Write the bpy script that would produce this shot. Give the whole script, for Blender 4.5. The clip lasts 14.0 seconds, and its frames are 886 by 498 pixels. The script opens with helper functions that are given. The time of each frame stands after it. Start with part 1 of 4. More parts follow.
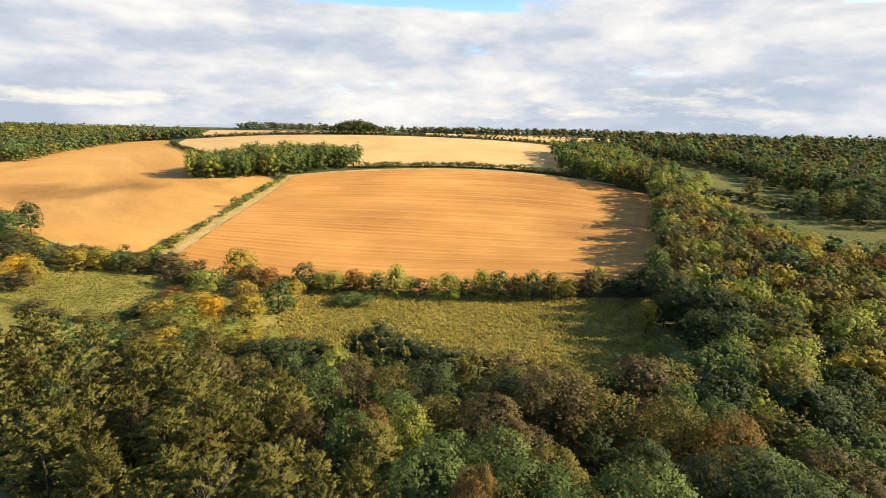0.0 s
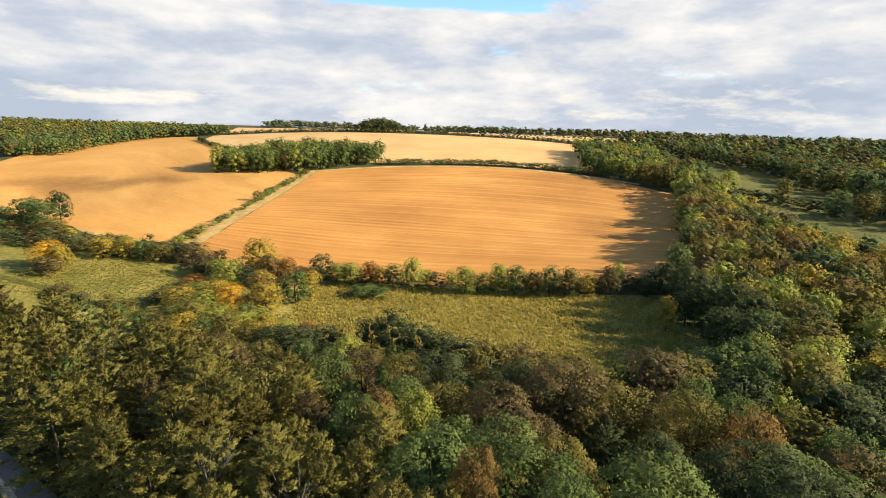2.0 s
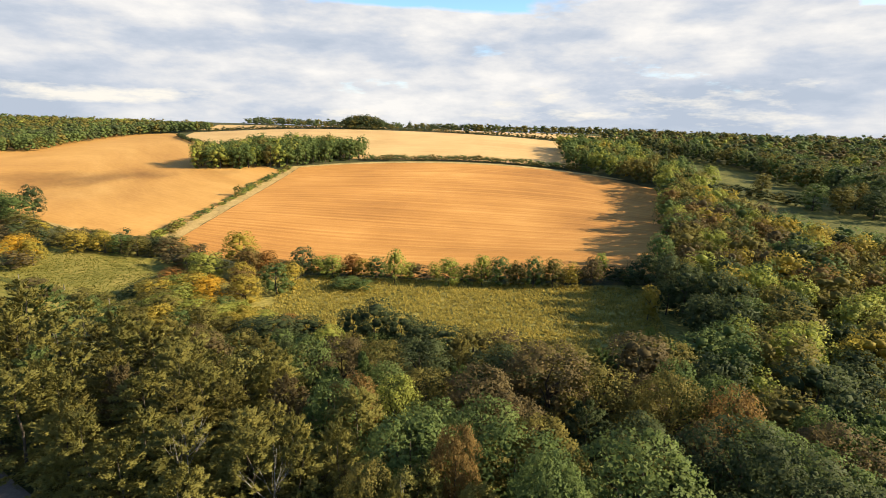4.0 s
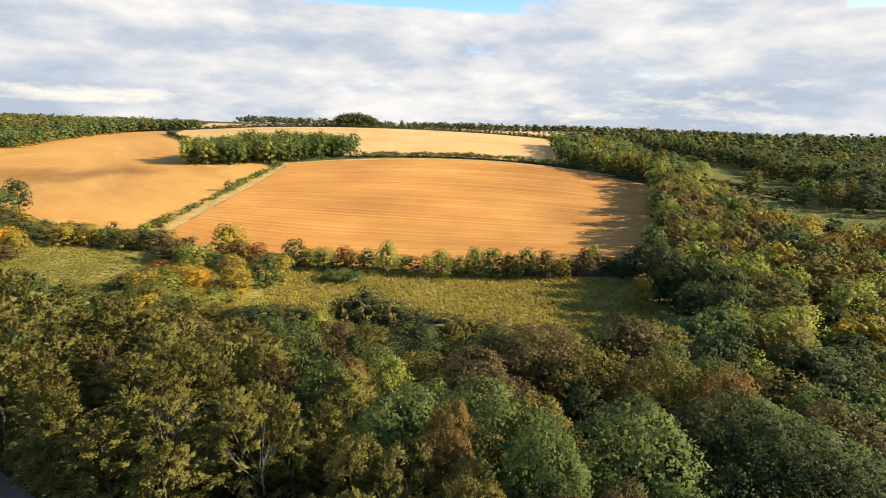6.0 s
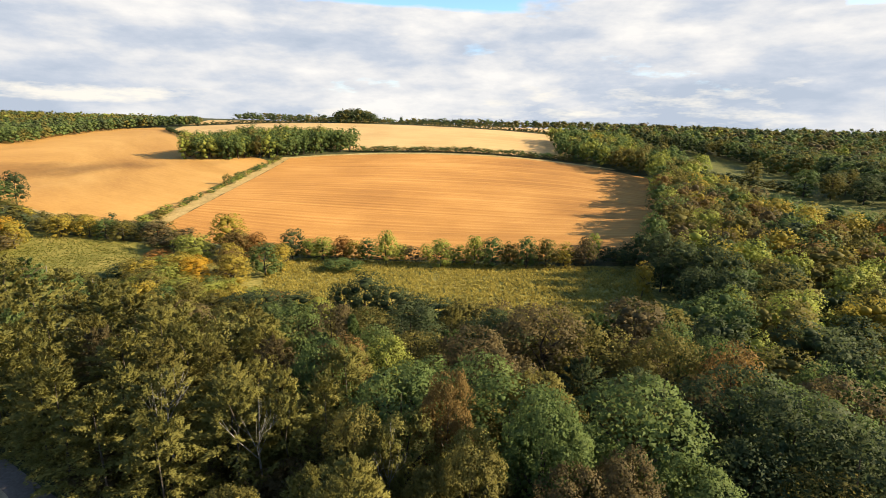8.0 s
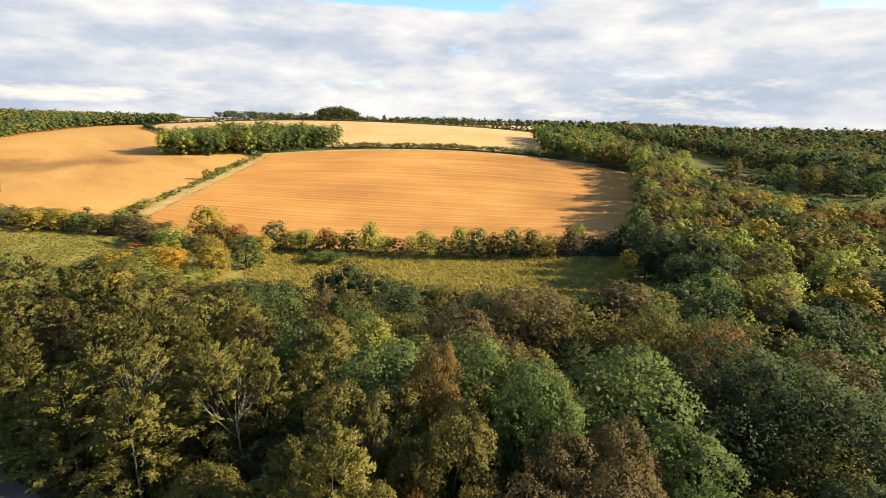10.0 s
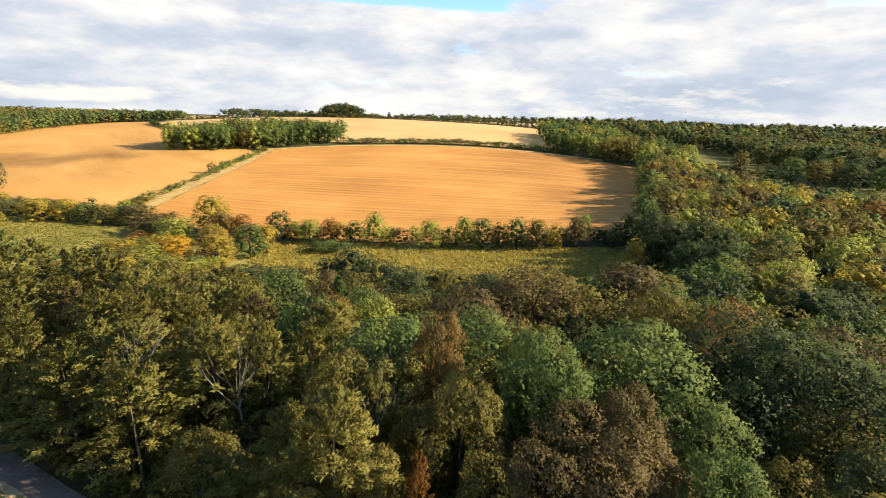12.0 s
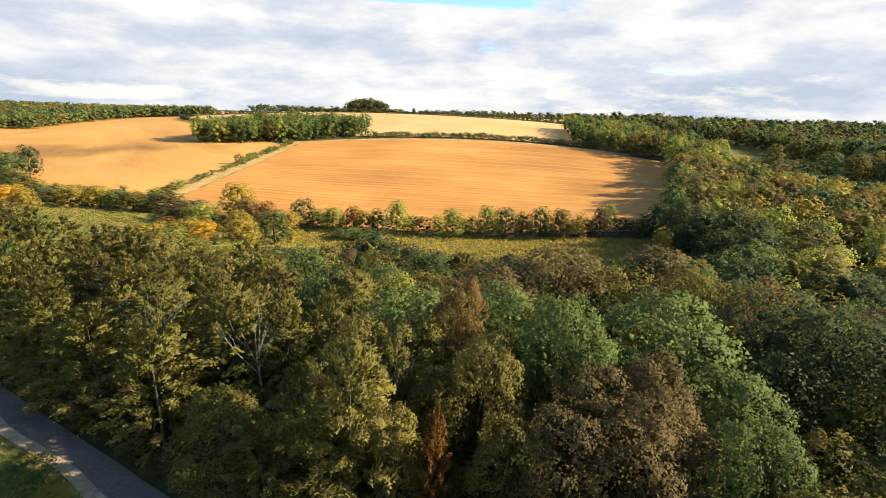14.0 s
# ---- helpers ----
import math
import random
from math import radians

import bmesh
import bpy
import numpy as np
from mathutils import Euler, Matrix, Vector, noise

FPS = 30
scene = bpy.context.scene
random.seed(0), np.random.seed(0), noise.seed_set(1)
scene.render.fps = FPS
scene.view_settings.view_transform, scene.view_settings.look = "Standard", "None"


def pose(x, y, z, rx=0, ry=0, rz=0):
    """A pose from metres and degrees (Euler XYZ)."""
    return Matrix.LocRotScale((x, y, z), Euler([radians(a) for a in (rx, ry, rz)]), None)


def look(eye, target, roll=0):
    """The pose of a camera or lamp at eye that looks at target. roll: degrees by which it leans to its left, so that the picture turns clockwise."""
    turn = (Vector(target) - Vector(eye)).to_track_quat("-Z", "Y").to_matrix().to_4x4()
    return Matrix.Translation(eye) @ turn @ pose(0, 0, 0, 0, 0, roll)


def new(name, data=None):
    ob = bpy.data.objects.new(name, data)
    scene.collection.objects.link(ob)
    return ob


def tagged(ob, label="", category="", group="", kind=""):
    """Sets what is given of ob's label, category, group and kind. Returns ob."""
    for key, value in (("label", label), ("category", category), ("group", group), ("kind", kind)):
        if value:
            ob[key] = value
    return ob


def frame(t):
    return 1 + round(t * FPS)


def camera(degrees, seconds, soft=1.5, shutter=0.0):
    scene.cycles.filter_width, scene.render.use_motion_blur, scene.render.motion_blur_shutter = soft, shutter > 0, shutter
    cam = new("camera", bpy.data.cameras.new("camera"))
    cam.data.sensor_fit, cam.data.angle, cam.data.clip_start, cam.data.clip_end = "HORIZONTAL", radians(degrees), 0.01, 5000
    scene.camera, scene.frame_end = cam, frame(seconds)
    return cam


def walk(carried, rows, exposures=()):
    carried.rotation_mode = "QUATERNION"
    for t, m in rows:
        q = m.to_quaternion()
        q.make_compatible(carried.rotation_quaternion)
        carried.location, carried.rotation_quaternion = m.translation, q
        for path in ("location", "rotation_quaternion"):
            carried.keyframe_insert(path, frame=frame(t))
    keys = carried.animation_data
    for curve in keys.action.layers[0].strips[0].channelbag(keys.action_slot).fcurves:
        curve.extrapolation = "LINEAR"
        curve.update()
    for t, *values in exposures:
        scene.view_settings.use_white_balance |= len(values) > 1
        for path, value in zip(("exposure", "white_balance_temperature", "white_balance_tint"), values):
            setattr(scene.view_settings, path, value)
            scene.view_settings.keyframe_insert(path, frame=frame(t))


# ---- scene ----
# the camera: a drone that sinks almost straight down
cam = camera(82.3, 14.0, soft=0.85)
PATH = [
    (0, (0.031, -0.338, 50.901), (0.039, 1.608, 50.439), 1.0),
    (0.5, (0.533, -0.129, 50.358), (0.511, 1.817, 49.898), 1.0),
    (1, (1.034, 0.006, 49.791), (0.948, 1.951, 49.331), 1.2),
    (1.5, (1.441, 0.085, 49.195), (1.345, 2.029, 48.735), 1.3),
    (2, (1.727, 0.15, 48.607), (1.647, 2.094, 48.146), 1.4),
    (2.5, (1.979, 0.209, 48.037), (1.906, 2.153, 47.576), 1.4),
    (3, (2.191, 0.339, 47.433), (2.127, 2.284, 46.971), 1.4),
    (3.5, (2.324, 0.477, 46.793), (2.279, 2.422, 46.331), 1.4),
    (4, (2.369, 0.598, 46.216), (2.347, 2.543, 45.754), 1.5),
    (6.5, (2.531, 0.946, 42.763), (2.539, 2.892, 42.304), 1.5),
    (7, (2.541, 1.006, 42.067), (2.548, 2.952, 41.606), 1.4),
    (7.5, (2.581, 1.11, 41.36), (2.587, 3.055, 40.895), 1.4),
    (8, (2.607, 1.187, 40.713), (2.615, 3.132, 40.248), 1.4),
    (10.5, (2.512, 1.849, 37.241), (2.59, 3.794, 36.779), 1.4),
    (11, (2.518, 1.882, 36.583), (2.594, 3.826, 36.119), 1.3),
    (11.5, (2.569, 1.932, 35.87), (2.633, 3.877, 35.406), 1.3),
    (12, (2.609, 2.003, 35.172), (2.661, 3.947, 34.707), 1.4),
    (12.5, (2.669, 2.081, 34.453), (2.705, 4.025, 33.986), 1.4),
    (13, (2.698, 2.083, 33.764), (2.717, 4.028, 33.295), 1.4),
    (13.5, (2.792, 2.14, 33.091), (2.783, 4.084, 32.62), 1.4),
    (14, (2.823, 2.145, 32.466), (2.785, 4.088, 31.991), 1.5),
]
walk(cam, [(t, look(eye, target, roll)) for t, eye, target, roll in PATH], exposures=[(0, 0.99), (4, 0.96), (8, 0.99), (11, 1.05), (14, 1.14)])

# ---- sky, sun ----
SUN_ELEV, SUN_AZ = radians(24), radians(-5)          # azimuth from +x towards +y
sun_way = Vector((math.cos(SUN_ELEV) * math.cos(SUN_AZ), math.cos(SUN_ELEV) * math.sin(SUN_AZ), math.sin(SUN_ELEV)))
sun = new("sun", bpy.data.lights.new("sun", "SUN"))
sun.data.energy, sun.data.angle, sun.data.color = 6.9, radians(0.6), (1.0, 0.82, 0.57)
sun.matrix_world = look(sun_way * 900, (0, 0, 0))


def link(tree, a, b):
    tree.links.new(a, b)


def ramp_node(tree, stops, mode="LINEAR"):
    n = tree.nodes.new("ShaderNodeValToRGB")
    n.color_ramp.interpolation = mode
    while len(n.color_ramp.elements) < len(stops):
        n.color_ramp.elements.new(0.5)
    for e, (p, c) in zip(n.color_ramp.elements, stops):
        e.position, e.color = p, (*c, 1)
    return n


def noise_node(tree, vec, scale, detail=4, rough=0.55, distort=0.0):
    n = tree.nodes.new("ShaderNodeTexNoise")
    n.inputs["Scale"].default_value, n.inputs["Detail"].default_value = scale, detail
    n.inputs["Roughness"].default_value, n.inputs["Distortion"].default_value = rough, distort
    link(tree, vec, n.inputs["Vector"])
    return n


def math_node(tree, op, a, b=None, c=None):
    n = tree.nodes.new("ShaderNodeMath")
    n.operation = op
    for k, v in enumerate((a, b, c)):
        if v is None:
            continue
        if isinstance(v, (int, float)):
            n.inputs[k].default_value = v
        else:
            link(tree, v, n.inputs[k])
    return n.outputs[0]


def mix_node(tree, fac, a, b, mode="MIX"):
    n = tree.nodes.new("ShaderNodeMix")
    n.data_type, n.blend_type = "RGBA", mode
    for sock, v in ((n.inputs[0], fac), (n.inputs[6], a), (n.inputs[7], b)):
        if isinstance(v, (int, float)):
            sock.default_value = v
        elif isinstance(v, tuple):
            sock.default_value = (*v, 1)
        else:
            link(tree, v, sock)
    return n.outputs[2]


def mapped(tree, vec, scale, move=(0, 0, 0)):
    n = tree.nodes.new("ShaderNodeMapping")
    n.inputs["Scale"].default_value, n.inputs["Location"].default_value = scale, move
    link(tree, vec, n.inputs["Vector"])
    return n.outputs[0]


world = bpy.data.worlds.new("world")
scene.world = world
world.use_nodes = True
wt = world.node_tree
wt.nodes.clear()
sky = wt.nodes.new("ShaderNodeTexSky")
sky.sky_type, sky.sun_disc = "NISHITA", False
sky.sun_elevation, sky.sun_rotation = SUN_ELEV, radians(90) - SUN_AZ
coord = wt.nodes.new("ShaderNodeTexCoord").outputs["Generated"]
part_xyz = wt.nodes.new("ShaderNodeSeparateXYZ")
link(wt, coord, part_xyz.inputs[0])
up = math_node(wt, "MAXIMUM", part_xyz.outputs[2], 0.0)
ahead = math_node(wt, "DIVIDE", part_xyz.outputs[0], math_node(wt, "MAXIMUM", part_xyz.outputs[1], 0.05))
cover = noise_node(wt, mapped(wt, coord, (1.5, 1.5, 5.2), (0.35, 1.9, 0.4)), 1.6, 8, 0.58, 0.0)
shade = noise_node(wt, mapped(wt, coord, (1.3, 1.3, 5.0), (2.3, 4.2, 1.0)), 2.5, 7, 0.52, 0.0)
fluff = noise_node(wt, mapped(wt, coord, (1.0, 1.0, 3.0), (5.3, 1.2, 2.0)), 11.0, 7, 0.6, 0.0)
bank = noise_node(wt, mapped(wt, coord, (1.0, 1.0, 4.2), (1.6, 0.2, 0.3)), 10.5, 8, 0.62, 0.0)

def bank_at(middle, width, low_z, high_z):
    """A bright bank of cloud low over the horizon: how strongly it stands there."""
    side = math_node(wt, "DIVIDE", math_node(wt, "SUBTRACT", ahead, middle), width)
    across = math_node(wt, "SUBTRACT", 1.0, math_node(wt, "MULTIPLY", side, side))
    rise = math_node(wt, "DIVIDE", math_node(wt, "SUBTRACT", up, 0.5 * (low_z + high_z)), 0.5 * (high_z - low_z))
    tall = math_node(wt, "SUBTRACT", 1.0, math_node(wt, "MULTIPLY", rise, rise))
    return math_node(wt, "MAXIMUM", math_node(wt, "MINIMUM", across, tall), -1.0)


# thick cloud, more broken overhead
mask = ramp_node(wt, [(0.23, (0, 0, 0)), (0.35, (1, 1, 1))])
over = math_node(wt, "MINIMUM", math_node(wt, "MULTIPLY", math_node(wt, "MAXIMUM", math_node(wt, "SUBTRACT", up, 0.185), 0.0), 3.2), 0.38)

gap = math_node(wt, "MAXIMUM", bank_at(-0.07, 0.20, 0.205, 0.32), bank_at(0.86, 0.16, 0.175, 0.30))
holes = math_node(wt, "MULTIPLY", math_node(wt, "MAXIMUM", math_node(wt, "ADD", gap, 0.2), 0.0), 0.34)
link(wt, math_node(wt, "SUBTRACT", math_node(wt, "SUBTRACT", cover.outputs[0], over), holes), mask.inputs[0])
lift = math_node(wt, "ADD", shade.outputs[0], math_node(wt, "MULTIPLY", math_node(wt, "SUBTRACT", up, 0.11), 0.5))
lift = math_node(wt, "ADD", lift, math_node(wt, "MULTIPLY", math_node(wt, "SUBTRACT", fluff.outputs[0], 0.5), 0.50))
tone = ramp_node(wt, [(0.34, (0.264, 0.300, 0.357)), (0.45, (0.318, 0.345, 0.392)), (0.56, (0.412, 0.415, 0.425)), (0.70, (0.51, 0.495, 0.475))])
link(wt, lift, tone.inputs[0])
haze = math_node(wt, "ADD", 1.0, math_node(wt, "MULTIPLY", math_node(wt, "MAXIMUM", math_node(wt, "SUBTRACT", 0.42, up), 0.0), 2.6))
pale = wt.nodes.new("ShaderNodeCombineColor")
for sock, tint in zip(pale.inputs, (0.070, 0.088, 0.102)):
    link(wt, math_node(wt, "MULTIPLY", haze, tint), sock)
blue = mix_node(wt, 1.0, sky.outputs[0], pale.outputs[0], "MULTIPLY")
sky_mix = mix_node(wt, mask.outputs[0], blue, tone.outputs[0])


puffs = math_node(wt, "MAXIMUM", bank_at(-0.68, 0.26, 0.026, 0.058), math_node(wt, "MULTIPLY", bank_at(0.40, 0.34, 0.010, 0.092), 0.5))
puffs = math_node(wt, "MAXIMUM", puffs, math_node(wt, "SUBTRACT", bank_at(0.1, 0.9, 0.008, 0.045), 0.78))
puff = ramp_node(wt, [(0.58, (0, 0, 0)), (0.78, (1, 1, 1))])
link(wt, math_node(wt, "ADD", bank.outputs[0], math_node(wt, "MULTIPLY", puffs, 0.24)), puff.inputs[0])
sky_mix = mix_node(wt, math_node(wt, "MULTIPLY", puff.outputs[0], 0.85), sky_mix, (0.55, 0.515, 0.45))
back = wt.nodes.new("ShaderNodeBackground")
link(wt, sky_mix, back.inputs[0])
link(wt, back.outputs[0], wt.nodes.new("ShaderNodeOutputWorld").inputs[0])


# ---- materials ----
def start_material(name, rough=0.9):
    m = bpy.data.materials.new(name)
    m.use_nodes = True
    t = m.node_tree
    p = t.nodes["Principled BSDF"]
    p.inputs["Roughness"].default_value = rough
    p.inputs["Specular IOR Level"].default_value = 0.15
    return m, t, p


def bump(t, p, height, strength, dist):
    b = t.nodes.new("ShaderNodeBump")
    b.inputs["Strength"].default_value, b.inputs["Distance"].default_value = strength, dist
    link(t, height, b.inputs["Height"])
    link(t, b.outputs[0], p.inputs["Normal"])


def place_vec(t):
    return t.nodes.new("ShaderNodeNewGeometry").outputs["Position"]


def ground_material(name, low, mid, high, s1, s2, bump_dist=0.3):
    m, t, p = start_material(name)
    v = place_vec(t)
    a, b = noise_node(t, v, s1, 5), noise_node(t, v, s2, 4)
    f = math_node(t, "ADD", math_node(t, "MULTIPLY", a.outputs[0], 0.5), math_node(t, "MULTIPLY", b.outputs[0], 0.5))
    r = ramp_node(t, [(0.36, low), (0.5, mid), (0.64, high)])
    link(t, f, r.inputs[0])
    link(t, r.outputs[0], p.inputs["Base Color"])
    bump(t, p, b.outputs[0], 0.6, bump_dist)
    return m


def field_material(name, low, mid, high, row_scale, row_depth, across=(0.004, 0.42, 1), streak=0.32, grain_scale=(0.02, 1.5, 1), shade_band=None):
    """Tilled or cut crop: rows run across, with streaks drawn out along them."""
    m, t, p = start_material(name)
    uv = t.nodes.new("ShaderNodeUVMap")
    uv.uv_map = "plan"
    v = uv.outputs[0]
    wob = noise_node(t, v, 0.02, 3)
    long = noise_node(t, mapped(t, v, across), 1.0, 5, 0.6)
    fine = noise_node(t, mapped(t, v, grain_scale), 1.0, 5, 0.65)
    grain = noise_node(t, v, 1.6, 3)
    f = math_node(t, "MULTIPLY", long.outputs[0], streak)
    f = math_node(t, "ADD", f, math_node(t, "MULTIPLY", wob.outputs[0], 0.66 - streak))
    f = math_node(t, "ADD", f, math_node(t, "MULTIPLY", fine.outputs[0], 0.24))
    f = math_node(t, "ADD", f, math_node(t, "MULTIPLY", grain.outputs[0], 0.10))
    r = ramp_node(t, [(0.38, low), (0.5, mid), (0.62, high)])
    link(t, f, r.inputs[0])
    soil = r.outputs[0]
    if shade_band:                                                # a soft strip of shade, painted into the soil colour
        middle, turn, half_long, half_wide = shade_band
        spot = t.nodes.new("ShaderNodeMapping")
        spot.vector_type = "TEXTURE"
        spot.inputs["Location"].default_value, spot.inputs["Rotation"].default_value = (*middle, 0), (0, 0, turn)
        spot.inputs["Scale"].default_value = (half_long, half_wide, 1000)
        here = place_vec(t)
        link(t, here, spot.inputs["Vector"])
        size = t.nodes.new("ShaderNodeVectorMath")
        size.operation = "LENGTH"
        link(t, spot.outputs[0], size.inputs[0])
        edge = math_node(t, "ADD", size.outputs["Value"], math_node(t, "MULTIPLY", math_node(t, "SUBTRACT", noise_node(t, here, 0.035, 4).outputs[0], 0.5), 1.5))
        shade_amount = ramp_node(t, [(0.0, (0.82, 0.82, 0.82)), (0.95, (0, 0, 0))], "EASE")
        link(t, edge, shade_amount.inputs[0])
        soil = mix_node(t, shade_amount.outputs[0], soil, mix_node(t, 1.0, soil, (0.42, 0.40, 0.46), "MULTIPLY"))
    link(t, soil, p.inputs["Base Color"])
    sep = t.nodes.new("ShaderNodeSeparateXYZ")
    link(t, v, sep.inputs[0])
    row = math_node(t, "SINE", math_node(t, "MULTIPLY", math_node(t, "ADD", sep.outputs[1], math_node(t, "MULTIPLY", wob.outputs[0], 6.0)), row_scale))
    hgt = math_node(t, "ADD", math_node(t, "MULTIPLY", row, 0.35), math_node(t, "ADD", grain.outputs[0], fine.outputs[0]))
    bump(t, p, hgt, 0.7, row_depth)
    return m


def leaf_material(name, low, mid, high, through_light=0.46):
    m, t, p = start_material(name, 0.7)
    p.inputs["Specular IOR Level"].default_value = 0.12
    geo = t.nodes.new("ShaderNodeNewGeometry")
    info = t.nodes.new("ShaderNodeObjectInfo")
    big = noise_node(t, geo.outputs["Position"], 0.22, 3)
    f = math_node(t, "ADD", math_node(t, "MULTIPLY", geo.outputs["Random Per Island"], 0.22), math_node(t, "MULTIPLY", big.outputs[0], 0.55))
    f = math_node(t, "ADD", f, math_node(t, "MULTIPLY", info.outputs["Random"], 0.30))
    fine = noise_node(t, geo.outputs["Position"], 2.6, 2)
    f = math_node(t, "ADD", f, math_node(t, "MULTIPLY", math_node(t, "SUBTRACT", fine.outputs[0], 0.5), 0.35))
    r = ramp_node(t, [(0.16, low), (0.55, mid), (0.98, high)])
    link(t, f, r.inputs[0])
    link(t, r.outputs[0], p.inputs["Base Color"])
    tr = t.nodes.new("ShaderNodeBsdfTranslucent")
    link(t, r.outputs[0], tr.inputs[0])
    mx = t.nodes.new("ShaderNodeMixShader")
    mx.inputs[0].default_value = through_light
    link(t, p.outputs[0], mx.inputs[1])
    link(t, tr.outputs[0], mx.inputs[2])
    link(t, mx.outputs[0], t.nodes["Material Output"].inputs[0])
    return m


def bark_material(name, low, high):
    m, t, p = start_material(name)
    v = place_vec(t)
    n = noise_node(t, mapped(t, v, (6, 6, 1.2)), 1.0, 5)
    r = ramp_node(t, [(0.35, low), (0.65, high)])
    link(t, n.outputs[0], r.inputs[0])
    link(t, r.outputs[0], p.inputs["Base Color"])
    bump(t, p, n.outputs[0], 0.8, 0.03)
    return m


LEAVES = {
    "green": leaf_material("leaves_green", (0.070, 0.106, 0.033), (0.107, 0.148, 0.043), (0.172, 0.208, 0.064)),
    "dark": leaf_material("leaves_dark_green", (0.048, 0.064, 0.029), (0.067, 0.087, 0.034), (0.104, 0.122, 0.050)),
    "olive": leaf_material("leaves_olive", (0.106, 0.097, 0.028), (0.154, 0.136, 0.035), (0.214, 0.180, 0.046)),
    "moss": leaf_material("leaves_yellowish_olive", (0.140, 0.136, 0.037), (0.204, 0.190, 0.050), (0.282, 0.248, 0.066)),
    "brown": leaf_material("leaves_brown", (0.098, 0.078, 0.035), (0.128, 0.100, 0.043), (0.180, 0.136, 0.057)),
    "light": leaf_material("leaves_light_green", (0.257, 0.295, 0.053), (0.257, 0.277, 0.056), (0.338, 0.327, 0.075)),
    "yellow": leaf_material("leaves_yellow", (0.400, 0.240, 0.030), (0.540, 0.330, 0.034), (0.680, 0.430, 0.048)),
    "gold": leaf_material("leaves_gold", (0.265, 0.222, 0.038), (0.315, 0.250, 0.042), (0.400, 0.290, 0.052)),
    "russet": leaf_material("leaves_russet", (0.130, 0.092, 0.029), (0.172, 0.115, 0.037), (0.271, 0.151, 0.047)),
    "orange": leaf_material("leaves_orange", (0.182, 0.095, 0.027), (0.222, 0.113, 0.030), (0.319, 0.162, 0.044)),
}
BARK = bark_material("bark", (0.035, 0.028, 0.020), (0.09, 0.075, 0.058))
PALE_BARK = bark_material("bark_pale", (0.12, 0.11, 0.095), (0.25, 0.235, 0.21))
FLOOR = ground_material("woodland_floor", (0.035, 0.035, 0.015), (0.06, 0.065, 0.025), (0.10, 0.10, 0.04), 0.08, 0.9)
PASTURE = ground_material("pasture", (0.050, 0.058, 0.012), (0.082, 0.086, 0.018), (0.135, 0.126, 0.028), 0.03, 0.5, 0.15)
ROUGH = ground_material("rough_grass", (0.085, 0.090, 0.022), (0.20, 0.18, 0.046), (0.37, 0.30, 0.09), 0.06, 1.0)
GREEN_MEADOW = ground_material("green_meadow", (0.090, 0.094, 0.016), (0.165, 0.150, 0.030), (0.270, 0.220, 0.058), 0.07, 0.8)
VERGE = ground_material("dry_verge", (0.20, 0.155, 0.058), (0.36, 0.255, 0.098), (0.49, 0.36, 0.155), 0.15, 1.1, 0.1)
TARMAC = ground_material("tarmac", (0.125, 0.102, 0.086), (0.165, 0.136, 0.115), (0.215, 0.178, 0.150), 0.2, 3.0, 0.01)
TILLED = field_material("tilled_soil", (0.255, 0.116, 0.030), (0.42, 0.203, 0.051), (0.56, 0.305, 0.088), 1.5, 0.14)
# The last argument of CUT paints a long patch of shade across the soil.
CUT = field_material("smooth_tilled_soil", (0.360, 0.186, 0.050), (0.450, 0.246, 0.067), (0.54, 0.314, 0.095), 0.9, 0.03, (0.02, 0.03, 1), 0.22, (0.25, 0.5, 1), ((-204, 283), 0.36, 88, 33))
STUBBLE = field_material("pale_stubble", (0.40, 0.255, 0.10), (0.50, 0.335, 0.14), (0.58, 0.41, 0.185), 0.8, 0.06)


# ---- the lie of the land: heights on a coarse grid, joined by natural splines ----
EAST = np.array([-700, -450, -300, -160, -60, 40, 140, 280, 500, 750.0])
NORTH = np.array([-60, 40, 100, 150, 210, 300, 400, 560, 800.0])
HEIGHT = np.array([
    [22.0, 17.1, 14.1, 11.0, 8.4, 6.5, 6.3, 7.7, 12.3, 20.0],
    [26.4, 19.0, 13.9, 8.7, 5.5, 2.7, 2.9, 6.7, 14.7, 23.8],
    [28.5, 20.2, 14.0, 6.8, 2.2, 1.1, 4.2, 8.0, 16.5, 26.0],
    [30.0, 21.0, 14.8, 6.8, 1.7, 2.7, 6.9, 9.8, 18.2, 27.9],
    [31.3, 21.5, 15.8, 9.2, 6.7, 5.2, 9.0, 12.5, 20.0, 30.0],
    [33.3, 22.0, 17.3, 16.2, 15.4, 14.4, 15.1, 13.1, 21.7, 33.0],
    [35.8, 24.3, 23.3, 26.6, 27.6, 26.1, 22.2, 18.2, 24.9, 35.8],
    [39.9, 32.4, 34.4, 41.9, 43.3, 41.0, 37.5, 32.0, 30.6, 37.1],
    [46.0, 46.2, 45.8, 43.2, 41.6, 41.1, 42.4, 43.8, 44.0, 42.8]])


def spline_bends(xs):
    n, h = len(xs), np.diff(xs)
    a, b = np.zeros((n, n)), np.zeros((n, n))
    a[0, 0] = a[-1, -1] = 1
    for i in range(1, n - 1):
        a[i, i - 1:i + 2] = h[i - 1], 2 * (h[i - 1] + h[i]), h[i]
        b[i, i - 1:i + 2] = 6 / h[i - 1], -6 / h[i - 1] - 6 / h[i], 6 / h[i]
    return np.linalg.solve(a, b)


